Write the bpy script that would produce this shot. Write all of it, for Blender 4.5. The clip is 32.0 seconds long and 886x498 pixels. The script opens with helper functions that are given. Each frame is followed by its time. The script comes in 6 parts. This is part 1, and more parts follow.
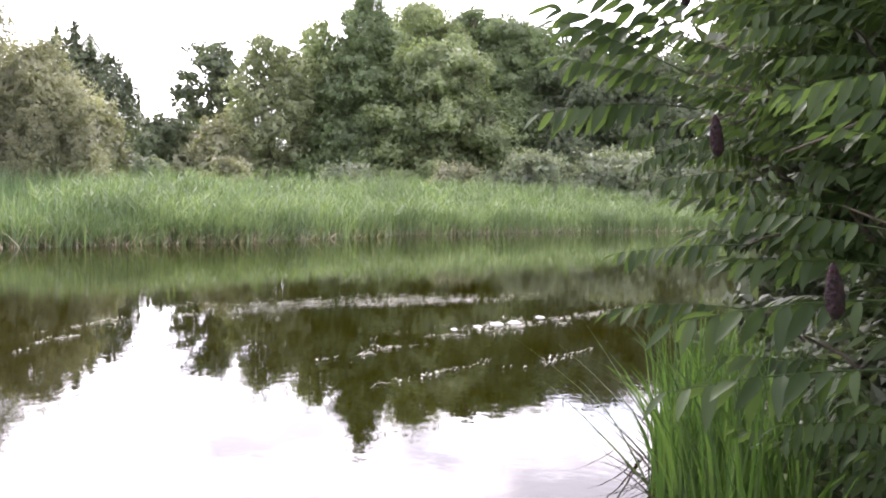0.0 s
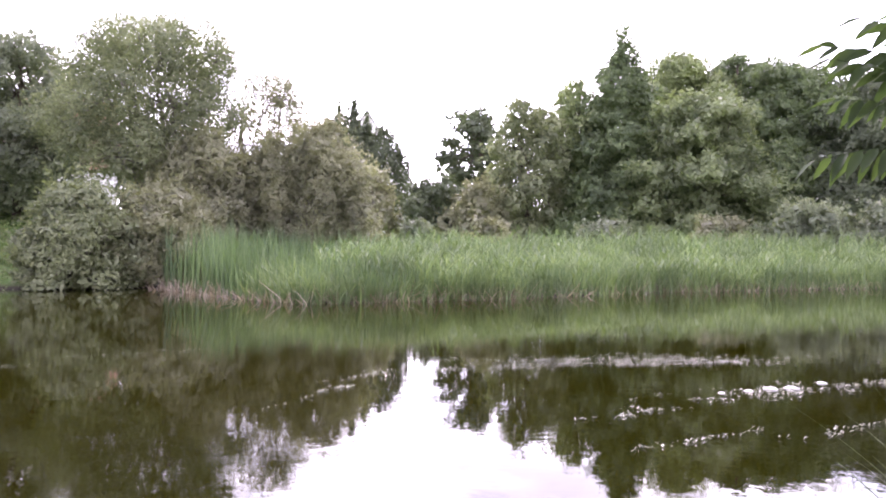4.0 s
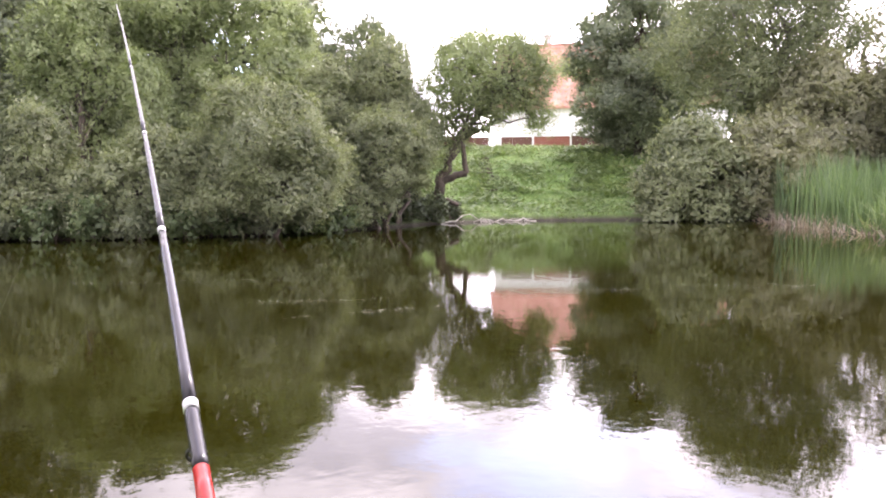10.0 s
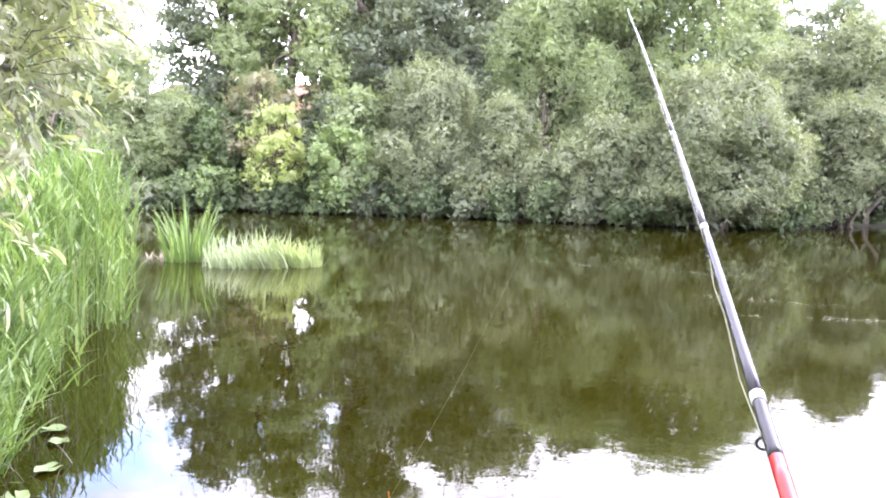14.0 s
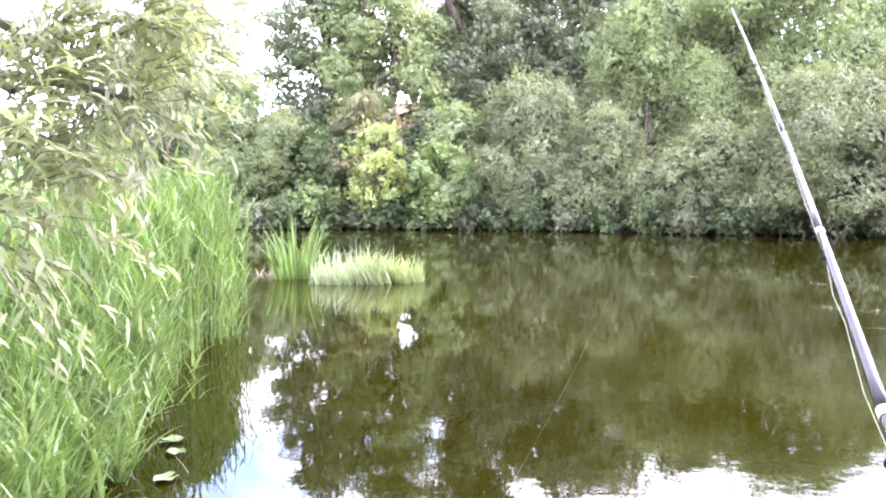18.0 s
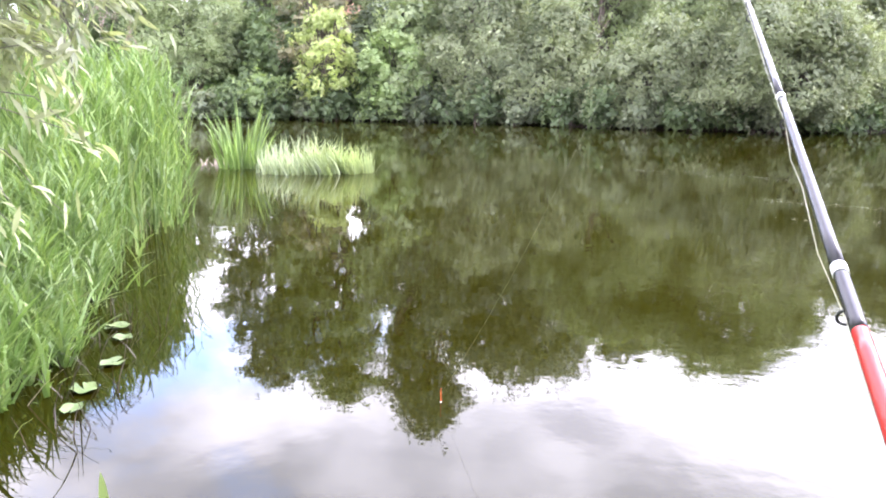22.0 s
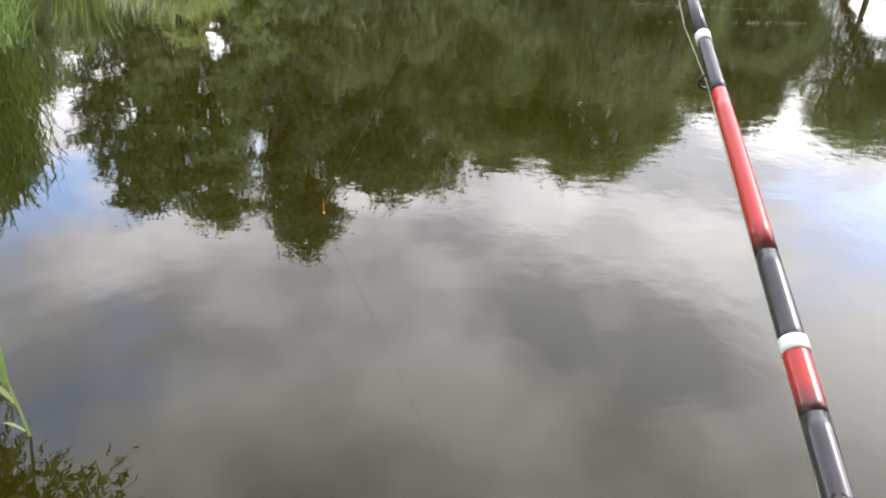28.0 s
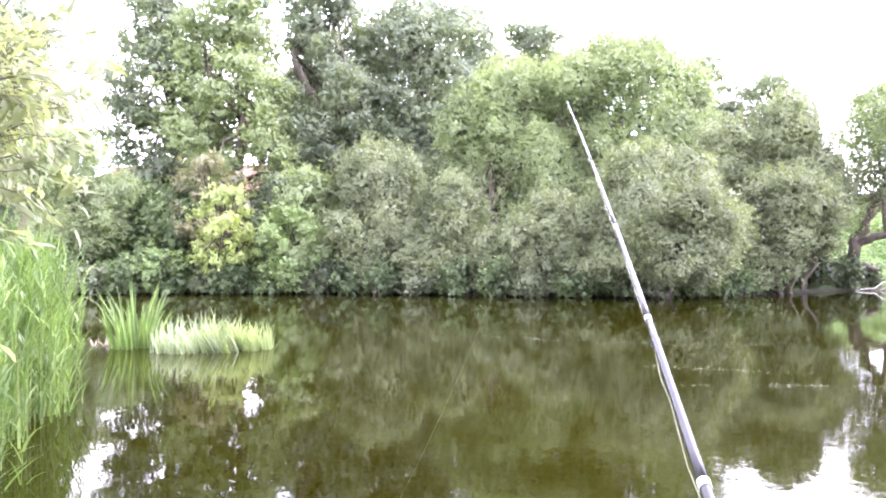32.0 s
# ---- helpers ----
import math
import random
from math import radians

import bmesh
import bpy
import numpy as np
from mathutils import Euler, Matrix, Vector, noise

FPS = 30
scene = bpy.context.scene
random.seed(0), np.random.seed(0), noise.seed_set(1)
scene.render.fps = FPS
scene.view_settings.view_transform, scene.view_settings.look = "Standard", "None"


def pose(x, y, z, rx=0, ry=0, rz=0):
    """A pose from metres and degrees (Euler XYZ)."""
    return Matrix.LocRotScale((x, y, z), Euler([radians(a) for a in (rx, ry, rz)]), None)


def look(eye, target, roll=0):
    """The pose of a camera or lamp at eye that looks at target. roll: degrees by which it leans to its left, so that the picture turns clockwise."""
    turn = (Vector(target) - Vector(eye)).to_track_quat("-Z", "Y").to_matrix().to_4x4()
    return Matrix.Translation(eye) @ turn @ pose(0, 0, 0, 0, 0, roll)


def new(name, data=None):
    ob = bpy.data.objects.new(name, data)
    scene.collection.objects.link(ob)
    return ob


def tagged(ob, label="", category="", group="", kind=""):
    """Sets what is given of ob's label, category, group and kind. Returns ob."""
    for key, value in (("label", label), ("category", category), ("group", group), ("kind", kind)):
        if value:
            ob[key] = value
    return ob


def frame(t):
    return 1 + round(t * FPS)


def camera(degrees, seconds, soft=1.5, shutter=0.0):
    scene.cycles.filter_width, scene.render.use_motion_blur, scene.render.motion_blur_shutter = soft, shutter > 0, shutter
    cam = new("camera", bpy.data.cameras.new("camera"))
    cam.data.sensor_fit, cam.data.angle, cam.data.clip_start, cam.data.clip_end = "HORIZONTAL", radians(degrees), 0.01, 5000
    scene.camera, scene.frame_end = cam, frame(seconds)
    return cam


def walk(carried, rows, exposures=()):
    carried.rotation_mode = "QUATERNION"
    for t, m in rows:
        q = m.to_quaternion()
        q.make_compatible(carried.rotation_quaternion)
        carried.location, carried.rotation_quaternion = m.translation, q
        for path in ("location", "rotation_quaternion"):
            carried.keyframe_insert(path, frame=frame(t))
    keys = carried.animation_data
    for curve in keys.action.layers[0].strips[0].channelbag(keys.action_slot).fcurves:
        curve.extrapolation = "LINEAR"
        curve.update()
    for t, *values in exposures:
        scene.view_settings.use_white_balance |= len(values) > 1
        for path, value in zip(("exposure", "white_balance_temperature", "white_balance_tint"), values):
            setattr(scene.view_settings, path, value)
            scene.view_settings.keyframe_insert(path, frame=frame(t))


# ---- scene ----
cam = camera(57.96, 32.0, soft=1.95)
# seconds, eye x y z, heading (left is positive), pitch, roll
PATH = [
    (0, -0.019, 0.154, 1.264, 0.43, -3.32, 1.36),
    (0.5, -0.019, 0.154, 1.264, 0.76, -2.66, 1.37),
    (1, -0.019, 0.154, 1.264, 2.14, -2.1, 1),
    (1.5, -0.019, 0.154, 1.264, 3.93, -1.7, 0.84),
    (2, -0.019, 0.154, 1.264, 6.9, -1.66, 0.61),
    (2.5, -0.019, 0.154, 1.264, 9.69, -1.51, 0.31),
    (3, -0.019, 0.154, 1.264, 11.9, -0.5, 0.6),
    (3.5, -0.019, 0.154, 1.264, 14.85, -0.3, 0.97),
    (4, -0.019, 0.154, 1.264, 18.74, 0.49, 0.47),
    (4.5, -0.019, 0.154, 1.264, 23.37, 1.02, 0.03),
    (6.5, -0.019, 0.154, 1.264, 35.21, -0.71, -0.48),
    (7, -0.019, 0.154, 1.264, 38.6, -1.28, -0.53),
    (7.5, -0.019, 0.154, 1.264, 42.06, -1.73, -0.81),
    (8, -0.019, 0.154, 1.264, 45.77, -2.35, -0.86),
    (8.5, -0.019, 0.154, 1.264, 49.33, -3.68, -0.73),
    (9, -0.019, 0.154, 1.264, 53.27, -4.76, -0.36),
    (9.5, -0.023, 0.143, 1.266, 56.54, -4.88, -0.15),
    (10, -0.026, 0.133, 1.269, 60.45, -4.35, -0.45),
    (10.5, -0.034, 0.103, 1.270, 63.4, -3.98, -0.5),
    (11, -0.042, 0.072, 1.272, 67.82, -3.3, -0.5),
    (11.5, -0.030, 0.061, 1.281, 70.23, -3.88, -0.19),
    (12, -0.019, 0.049, 1.289, 73.73, -2.6, 0.16),
    (12.5, -0.014, 0.034, 1.289, 77.36, -3.57, 0.68),
    (13, -0.008, 0.017, 1.290, 81.86, -4.29, 1.75),
    (13.5, -0.001, 0.000, 1.286, 87.14, -5.16, 1.51),
    (14, 0.008, -0.017, 1.283, 91.13, -5.37, 1.37),
    (14.5, 0.016, -0.026, 1.284, 94.31, -4.78, 1.64),
    (15, 0.022, -0.036, 1.286, 97.49, -5.28, 0.99),
    (15.5, 0.014, -0.032, 1.282, 98.02, -6.69, 0.63),
    (17.5, -0.002, -0.012, 1.279, 98.29, -4.32, -0.8),
    (18, -0.010, -0.009, 1.276, 98.47, -4.4, -0.21),
    (18.5, -0.027, -0.006, 1.266, 97.87, -4.71, -0.03),
    (19, -0.044, -0.004, 1.255, 97.56, -4.67, 0.28),
    (19.5, -0.037, -0.013, 1.255, 97, -4.91, 0.37),
    (20, -0.031, -0.023, 1.255, 96.38, -5.07, 0.75),
    (20.5, -0.033, -0.017, 1.252, 95.45, -5.81, 1.12),
    (21, -0.035, -0.012, 1.248, 94.91, -6.36, 1.48),
    (21.5, -0.038, -0.014, 1.240, 94.83, -7.87, 1.45),
    (22, -0.043, -0.016, 1.232, 94.79, -11.94, 0.7),
    (22.5, -0.035, -0.026, 1.216, 94.33, -17.22, 0.58),
    (23, -0.028, -0.035, 1.197, 94, -22.53, 0.57),
    (23.5, -0.018, -0.031, 1.184, 91.77, -28.14, 0.35),
    (24, -0.006, -0.027, 1.170, 89.59, -30.34, 0.2),
    (24.5, -0.012, -0.014, 1.155, 88.6, -30.49, 0.13),
    (26.5, -0.040, -0.007, 1.151, 86.95, -29.15, 1.04),
    (27, -0.041, -0.008, 1.163, 86.73, -28.62, 1.15),
    (27.5, -0.025, -0.019, 1.183, 86.42, -27.39, 1.2),
    (28, -0.010, -0.029, 1.203, 85.34, -24.82, 0.81),
    (28.5, -0.005, -0.027, 1.217, 85.32, -22.01, 0.68),
    (29, -0.002, -0.026, 1.232, 85.54, -19.01, 0.4),
    (29.5, 0.003, -0.023, 1.246, 86.26, -16.78, 0.31),
    (30, 0.008, -0.020, 1.260, 87.03, -12.83, -0.05),
    (30.5, 0.025, -0.023, 1.278, 87.09, -8.8, 0.38),
    (31, 0.040, -0.026, 1.296, 87.36, -5.06, 0.07),
    (31.5, 0.056, -0.029, 1.316, 87.83, -1.45, 0.01),
    (32, 0.067, -0.030, 1.321, 87.66, 0.04, -0.01),
]
EXPOSURES = [(0, 1.08, 6250, 29), (4, 0.94, 6050, 41), (7.5, 0.80, 6350, 38), (9, 0.95, 6550, 33), (11, 1.18, 6250, 32), (13, 1.80, 5950, 30), (15, 2.17, 5850, 29), (19, 2.14, 5850, 30), (21.5, 2.08, 5870, 28), (22.5, 1.82, 6000, 23), (24, 1.04, 6350, 17), (28, 0.89, 6350, 17), (29, 0.91, 6250, 18), (30, 1.14, 6150, 22), (31, 1.98, 6050, 28), (32, 2.17, 5850, 32)]
walk(cam, [(t, pose(x, y, z, 90 + p, 0, h) @ pose(0, 0, 0, 0, 0, r)) for t, x, y, z, h, p, r in PATH], EXPOSURES)

# ---- sky and sun ----
SUN_HEADING, SUN_HEIGHT = 15.0, 45.0   # heading to the left of +y
world = bpy.data.worlds.new("sky")
scene.world = world
world.use_nodes = True
wn, wl = world.node_tree.nodes, world.node_tree.links
wn.clear()
sky = wn.new("ShaderNodeTexSky")
sky.sky_type, sky.sun_disc = "NISHITA", False
sky.sun_elevation, sky.sun_rotation = radians(SUN_HEIGHT), radians(-SUN_HEADING)
sky.air_density, sky.dust_density, sky.ozone_density = 1.0, 2.0, 1.5
tc = wn.new("ShaderNodeTexCoord")
sep = wn.new("ShaderNodeSeparateXYZ")
wl.new(tc.outputs["Generated"], sep.inputs[0])


def wmath(op, a, b=None):
    n = wn.new("ShaderNodeMath")
    n.operation = op
    for i, v in enumerate((a, b)):
        if v is None:
            continue
        if isinstance(v, (int, float)):
            n.inputs[i].default_value = v
        else:
            wl.new(v, n.inputs[i])
    return n.outputs[0]


lift = wmath("ADD", wmath("MAXIMUM", sep.outputs[2], 0.0), 0.22)
flat = wn.new("ShaderNodeCombineXYZ")
wl.new(wmath("DIVIDE", sep.outputs[0], lift), flat.inputs[0])
wl.new(wmath("DIVIDE", sep.outputs[1], lift), flat.inputs[1])
big = wn.new("ShaderNodeTexNoise")
big.inputs["Scale"].default_value, big.inputs["Detail"].default_value, big.inputs["Roughness"].default_value = 1.1, 7, 0.55
drift = wn.new("ShaderNodeVectorMath")
drift.inputs[1].default_value = (0.34, 0.28, 0.0)
wl.new(flat.outputs[0], drift.inputs[0])
wl.new(drift.outputs[0], big.inputs["Vector"])
cover = wn.new("ShaderNodeValToRGB")
cover.color_ramp.elements[0].position, cover.color_ramp.elements[1].position = 0.355, 0.460
cover.color_ramp.elements[0].color, cover.color_ramp.elements[1].color = (0, 0, 0, 1), (1, 1, 1, 1)
wl.new(big.outputs[0], cover.inputs[0])
small = wn.new("ShaderNodeTexNoise")
small.inputs["Scale"].default_value, small.inputs["Detail"].default_value = 2.3, 6
wl.new(flat.outputs[0], small.inputs["Vector"])
tone = wn.new("ShaderNodeValToRGB")
tone.color_ramp.elements[0].position, tone.color_ramp.elements[1].position = 0.41, 0.61
tone.color_ramp.elements[0].color, tone.color_ramp.elements[1].color = (9.8, 9.9, 10.2, 1), (20.0, 19.8, 19.2, 1)
wl.new(small.outputs[0], tone.inputs[0])
h, el = radians(SUN_HEADING), radians(SUN_HEIGHT)
TO_SUN = (-math.sin(h) * math.cos(el), math.cos(h) * math.cos(el), math.sin(el))
near_sun = wn.new("ShaderNodeVectorMath")
near_sun.operation = "DOT_PRODUCT"
wl.new(tc.outputs["Generated"], near_sun.inputs[0])
near_sun.inputs[1].default_value = TO_SUN
glow = wmath("ADD", wmath("MULTIPLY", wmath("POWER", wmath("MAXIMUM", near_sun.outputs["Value"], 0.0), 3.0), 1.05), 1.22)
glow = wmath("MULTIPLY", glow, wmath("SUBTRACT", 1.50, wmath("MULTIPLY", wmath("MAXIMUM", sep.outputs[2], 0.0), 0.86)))
bright = wn.new("ShaderNodeVectorMath")
bright.operation = "SCALE"
wl.new(tone.outputs[0], bright.inputs[0])
wl.new(glow, bright.inputs["Scale"])
clouds = wn.new("ShaderNodeMix")
clouds.data_type = "RGBA"
wl.new(cover.outputs[0], clouds.inputs[0])
blue = wn.new("ShaderNodeVectorMath")
blue.operation = "SCALE"
wl.new(sky.outputs[0], blue.inputs[0])
blue.inputs["Scale"].default_value = 7.0
wl.new(blue.outputs[0], clouds.inputs[6])
wl.new(bright.outputs[0], clouds.inputs[7])
back = wn.new("ShaderNodeBackground")
back.inputs[1].default_value = 0.10
wl.new(clouds.outputs[2], back.inputs[0])
wl.new(back.outputs[0], wn.new("ShaderNodeOutputWorld").inputs[0])

lamp = bpy.data.lights.new("sun", "SUN")
lamp.energy, lamp.angle, lamp.color = 2.2, radians(12), (1.0, 0.95, 0.86)
sun = new("sun", lamp)
sun.matrix_world = look([60 * v for v in TO_SUN], (0, 0, 0))


# ---- materials ----
def material(name):
    m = bpy.data.materials.new(name)
    m.use_nodes = True
    m.node_tree.nodes.clear()
    return m, m.node_tree.nodes, m.node_tree.links


def out_to(n, l, shader):
    l.new(shader, n.new("ShaderNodeOutputMaterial").inputs[0])


def ramp(n, l, source, stops):
    r = n.new("ShaderNodeValToRGB")
    while len(r.color_ramp.elements) < len(stops):
        r.color_ramp.elements.new(0.5)
    for e, (p, c) in zip(r.color_ramp.elements, stops):
        e.position, e.color = p, (*c, 1)
    l.new(source, r.inputs[0])
    return r.outputs[0]


def noise_of(n, l, scale, detail=4, stretch=None, coords="Object"):
    t = n.new("ShaderNodeTexCoord")
    x = n.new("ShaderNodeTexNoise")
    x.inputs["Scale"].default_value, x.inputs["Detail"].default_value = scale, detail
    if stretch:
        m = n.new("ShaderNodeMapping")
        m.inputs["Scale"].default_value = stretch
        l.new(t.outputs[coords], m.inputs[0])
        l.new(m.outputs[0], x.inputs["Vector"])
    else:
        l.new(t.outputs[coords], x.inputs["Vector"])
    return x.outputs[0]


def mix(n, l, fac, a, b, kind="MIX"):
    m = n.new("ShaderNodeMix")
    m.data_type, m.blend_type = "RGBA", kind
    for socket, v in ((m.inputs[0], fac), (m.inputs[6], a), (m.inputs[7], b)):
        if isinstance(v, (int, float)):
            socket.default_value = v
        elif isinstance(v, tuple):
            socket.default_value = (*v, 1)
        else:
            l.new(v, socket)
    return m.outputs[2]


def leaf_material(name, dark, mid, light, through_light=0.35, gloss=0.5, wide=0.5, sheen=0.42):
    """Leaves that differ one by one, in soft patches, and let some light through."""
    dark, mid, light = [tuple(1.2 * k * (0.72 * v + 0.28 * (0.3 * c[0] + 0.6 * c[1] + 0.1 * c[2])) for v, k in zip(c, (1.07, 1.0, 1.05))) for c in (dark, mid, light)]
    dark = tuple((a + b) / 2 for a, b in zip(dark, mid))
    light = tuple((a + b * 2) / 3 for a, b in zip(mid, light))
    m, n, l = material(name)
    geo = n.new("ShaderNodeNewGeometry")
    one = ramp(n, l, geo.outputs["Random Per Island"], [(0.0, dark), (0.5, mid), (1.0, light)])
    patch = ramp(n, l, noise_of(n, l, wide, 3), [(0.3, (0.68, 0.70, 0.70)), (0.7, (1.25, 1.25, 1.17))])
    colour = mix(n, l, 1.0, one, patch, "MULTIPLY")
    p = n.new("ShaderNodeBsdfPrincipled")
    p.inputs["Roughness"].default_value = gloss
    p.inputs["Specular IOR Level"].default_value = sheen
    l.new(colour, p.inputs["Base Color"])
    t = n.new("ShaderNodeBsdfTranslucent")
    l.new(mix(n, l, 1.0, colour, (1.15, 1.22, 0.68), "MULTIPLY"), t.inputs[0])
    s = n.new("ShaderNodeMixShader")
    s.inputs[0].default_value = through_light + 0.12
    l.new(p.outputs[0], s.inputs[1])
    l.new(t.outputs[0], s.inputs[2])
    out_to(n, l, s.outputs[0])
    return m


def solid(name, stops, scale=6, rough=0.7, metal=0.0, bump=0.0, stretch=None, detail=5, fine=60):
    m, n, l = material(name)
    p = n.new("ShaderNodeBsdfPrincipled")
    f = noise_of(n, l, scale, detail, stretch)
    l.new(ramp(n, l, f, stops), p.inputs["Base Color"])
    p.inputs["Roughness"].default_value, p.inputs["Metallic"].default_value = rough, metal
    if bump:
        b = n.new("ShaderNodeBump")
        b.inputs["Strength"].default_value, b.inputs["Distance"].default_value = bump, 0.02
        l.new(noise_of(n, l, fine, 4, stretch), b.inputs["Height"])
        l.new(b.outputs[0], p.inputs["Normal"])
    out_to(n, l, p.outputs[0])
    return m


willow_leaf = leaf_material("willow_leaf", (0.082, 0.112, 0.040), (0.136, 0.182, 0.070), (0.225, 0.278, 0.128), 0.30)
osier_leaf = leaf_material("osier_leaf", (0.076, 0.110, 0.046), (0.122, 0.166, 0.073), (0.188, 0.236, 0.12), 0.28)
bright_leaf = leaf_material("bright_leaf", (0.105, 0.16, 0.048), (0.165, 0.235, 0.075), (0.24, 0.32, 0.12), 0.33)
maple_leaf = leaf_material("maple_leaf", (0.075, 0.11, 0.055), (0.125, 0.17, 0.09), (0.19, 0.25, 0.14), 0.30)
yellow_leaf = leaf_material("yellow_leaf", (0.18, 0.25, 0.04), (0.26, 0.35, 0.065), (0.35, 0.43, 0.12), 0.35)
lime_leaf = leaf_material("lime_leaf", (0.105, 0.185, 0.036), (0.155, 0.25, 0.055), (0.22, 0.32, 0.095), 0.35)
green_leaf = leaf_material("green_leaf", (0.045, 0.085, 0.02), (0.075, 0.13, 0.035), (0.12, 0.19, 0.05), 0.30)
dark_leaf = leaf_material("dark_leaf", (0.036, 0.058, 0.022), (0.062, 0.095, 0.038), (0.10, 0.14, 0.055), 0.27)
brown_leaf = leaf_material("brown_leaf", (0.11, 0.13, 0.06), (0.175, 0.195, 0.095), (0.245, 0.27, 0.14), 0.34)
near_leaf = leaf_material("near_willow_leaf", (0.14, 0.18, 0.065), (0.23, 0.275, 0.125), (0.34, 0.385, 0.215), 0.42, 0.40, 2.0, 0.42)
sumac_leaf = leaf_material("sumac_leaf", (0.022, 0.050, 0.010), (0.038, 0.078, 0.016), (0.066, 0.118, 0.026), 0.36, 0.5, 2.0, 0.16)
reed_leaf = leaf_material("reed_leaf", (0.052, 0.110, 0.022), (0.090, 0.165, 0.038), (0.17, 0.25, 0.085), 0.24)
cattail_leaf = leaf_material("cattail_leaf", (0.035, 0.085, 0.024), (0.060, 0.125, 0.038), (0.11, 0.19, 0.07), 0.30)
pale_leaf = leaf_material("pale_leaf", (0.085, 0.155, 0.02), (0.15, 0.24, 0.04), (0.26, 0.35, 0.085), 0.25, 0.45, 2.0, 0.32)
sedge_leaf = leaf_material("sedge_leaf", (0.014, 0.045, 0.003), (0.036, 0.100, 0.007), (0.085, 0.185, 0.018), 0.42, 0.45, 2.0, 0.3)
straw_dark = leaf_material("straw_dark", (0.018, 0.014, 0.009), (0.035, 0.027, 0.016), (0.08, 0.062, 0.036), 0.08)
dry_leaf = leaf_material("dry_leaf", (0.10, 0.075, 0.045), (0.21, 0.17, 0.11), (0.46, 0.41, 0.29), 0.10)
near_reed = leaf_material("near_reed", (0.045, 0.105, 0.010), (0.092, 0.185, 0.020), (0.19, 0.30, 0.05), 0.30, 0.40, 3.0, 0.32)
frost_leaf = leaf_material("frost_leaf", (0.13, 0.20, 0.065), (0.20, 0.28, 0.11), (0.30, 0.38, 0.18), 0.25, 0.45, 2.0)
plume_brown = leaf_material("plume_brown", (0.10, 0.075, 0.06), (0.18, 0.14, 0.11), (0.30, 0.25, 0.19), 0.25)
fresh_leaf = leaf_material("fresh_leaf", (0.070, 0.110, 0.030), (0.110, 0.165, 0.050), (0.17, 0.235, 0.085), 0.32)
rust_leaf = leaf_material("rust_leaf", (0.10, 0.12, 0.045), (0.16, 0.17, 0.075), (0.24, 0.22, 0.11), 0.30)
lawn_leaf = leaf_material("lawn_leaf", (0.075, 0.145, 0.026), (0.115, 0.205, 0.042), (0.17, 0.26, 0.07), 0.25)
bark = solid("bark", [(0.3, (0.045, 0.035, 0.025)), (0.7, (0.13, 0.105, 0.08))], 5, 0.9, 0, 0.8, (1, 1, 0.3))
grey_bark = solid("grey_bark", [(0.3, (0.07, 0.06, 0.05)), (0.7, (0.19, 0.17, 0.14))], 5, 0.9, 0, 0.8, (1, 1, 0.3))
dead_wood = solid("dead_wood", [(0.3, (0.28, 0.26, 0.22)), (0.7, (0.55, 0.52, 0.46))], 7, 0.85, 0, 0.6)
twig_green = solid("twig_green", [(0.3, (0.16, 0.18, 0.07)), (0.7, (0.28, 0.28, 0.12))], 9, 0.7)
cone_red = solid("cone_red", [(0.35, (0.009, 0.003, 0.004)), (0.7, (0.026, 0.006, 0.008))], 40, 0.95, 0, 1.0)


def ground_material():
    m, n, l = material("bank_ground")
    p = n.new("ShaderNodeBsdfPrincipled")
    p.inputs["Roughness"].default_value = 0.95
    grass = ramp(n, l, noise_of(n, l, 1.3, 8), [(0.3, (0.055, 0.11, 0.018)), (0.5, (0.095, 0.175, 0.03)), (0.72, (0.15, 0.22, 0.055))])
    soil = ramp(n, l, noise_of(n, l, 3.0, 6), [(0.3, (0.018, 0.014, 0.009)), (0.7, (0.05, 0.04, 0.026))])
    geo = n.new("ShaderNodeNewGeometry")
    cut = n.new("ShaderNodeSeparateXYZ")
    l.new(geo.outputs["Position"], cut.inputs[0])
    band = n.new("ShaderNodeMapRange")
    band.inputs["From Min"].default_value, band.inputs["From Max"].default_value = 0.04, 0.22
    l.new(cut.outputs[2], band.inputs[0])
    l.new(mix(n, l, band.outputs[0], soil, grass), p.inputs["Base Color"])
    b = n.new("ShaderNodeBump")
    b.inputs["Strength"].default_value, b.inputs["Distance"].default_value = 0.9, 0.06
    l.new(noise_of(n, l, 14, 6), b.inputs["Height"])
    l.new(b.outputs[0], p.inputs["Normal"])
    out_to(n, l, p.outputs[0])
    return m


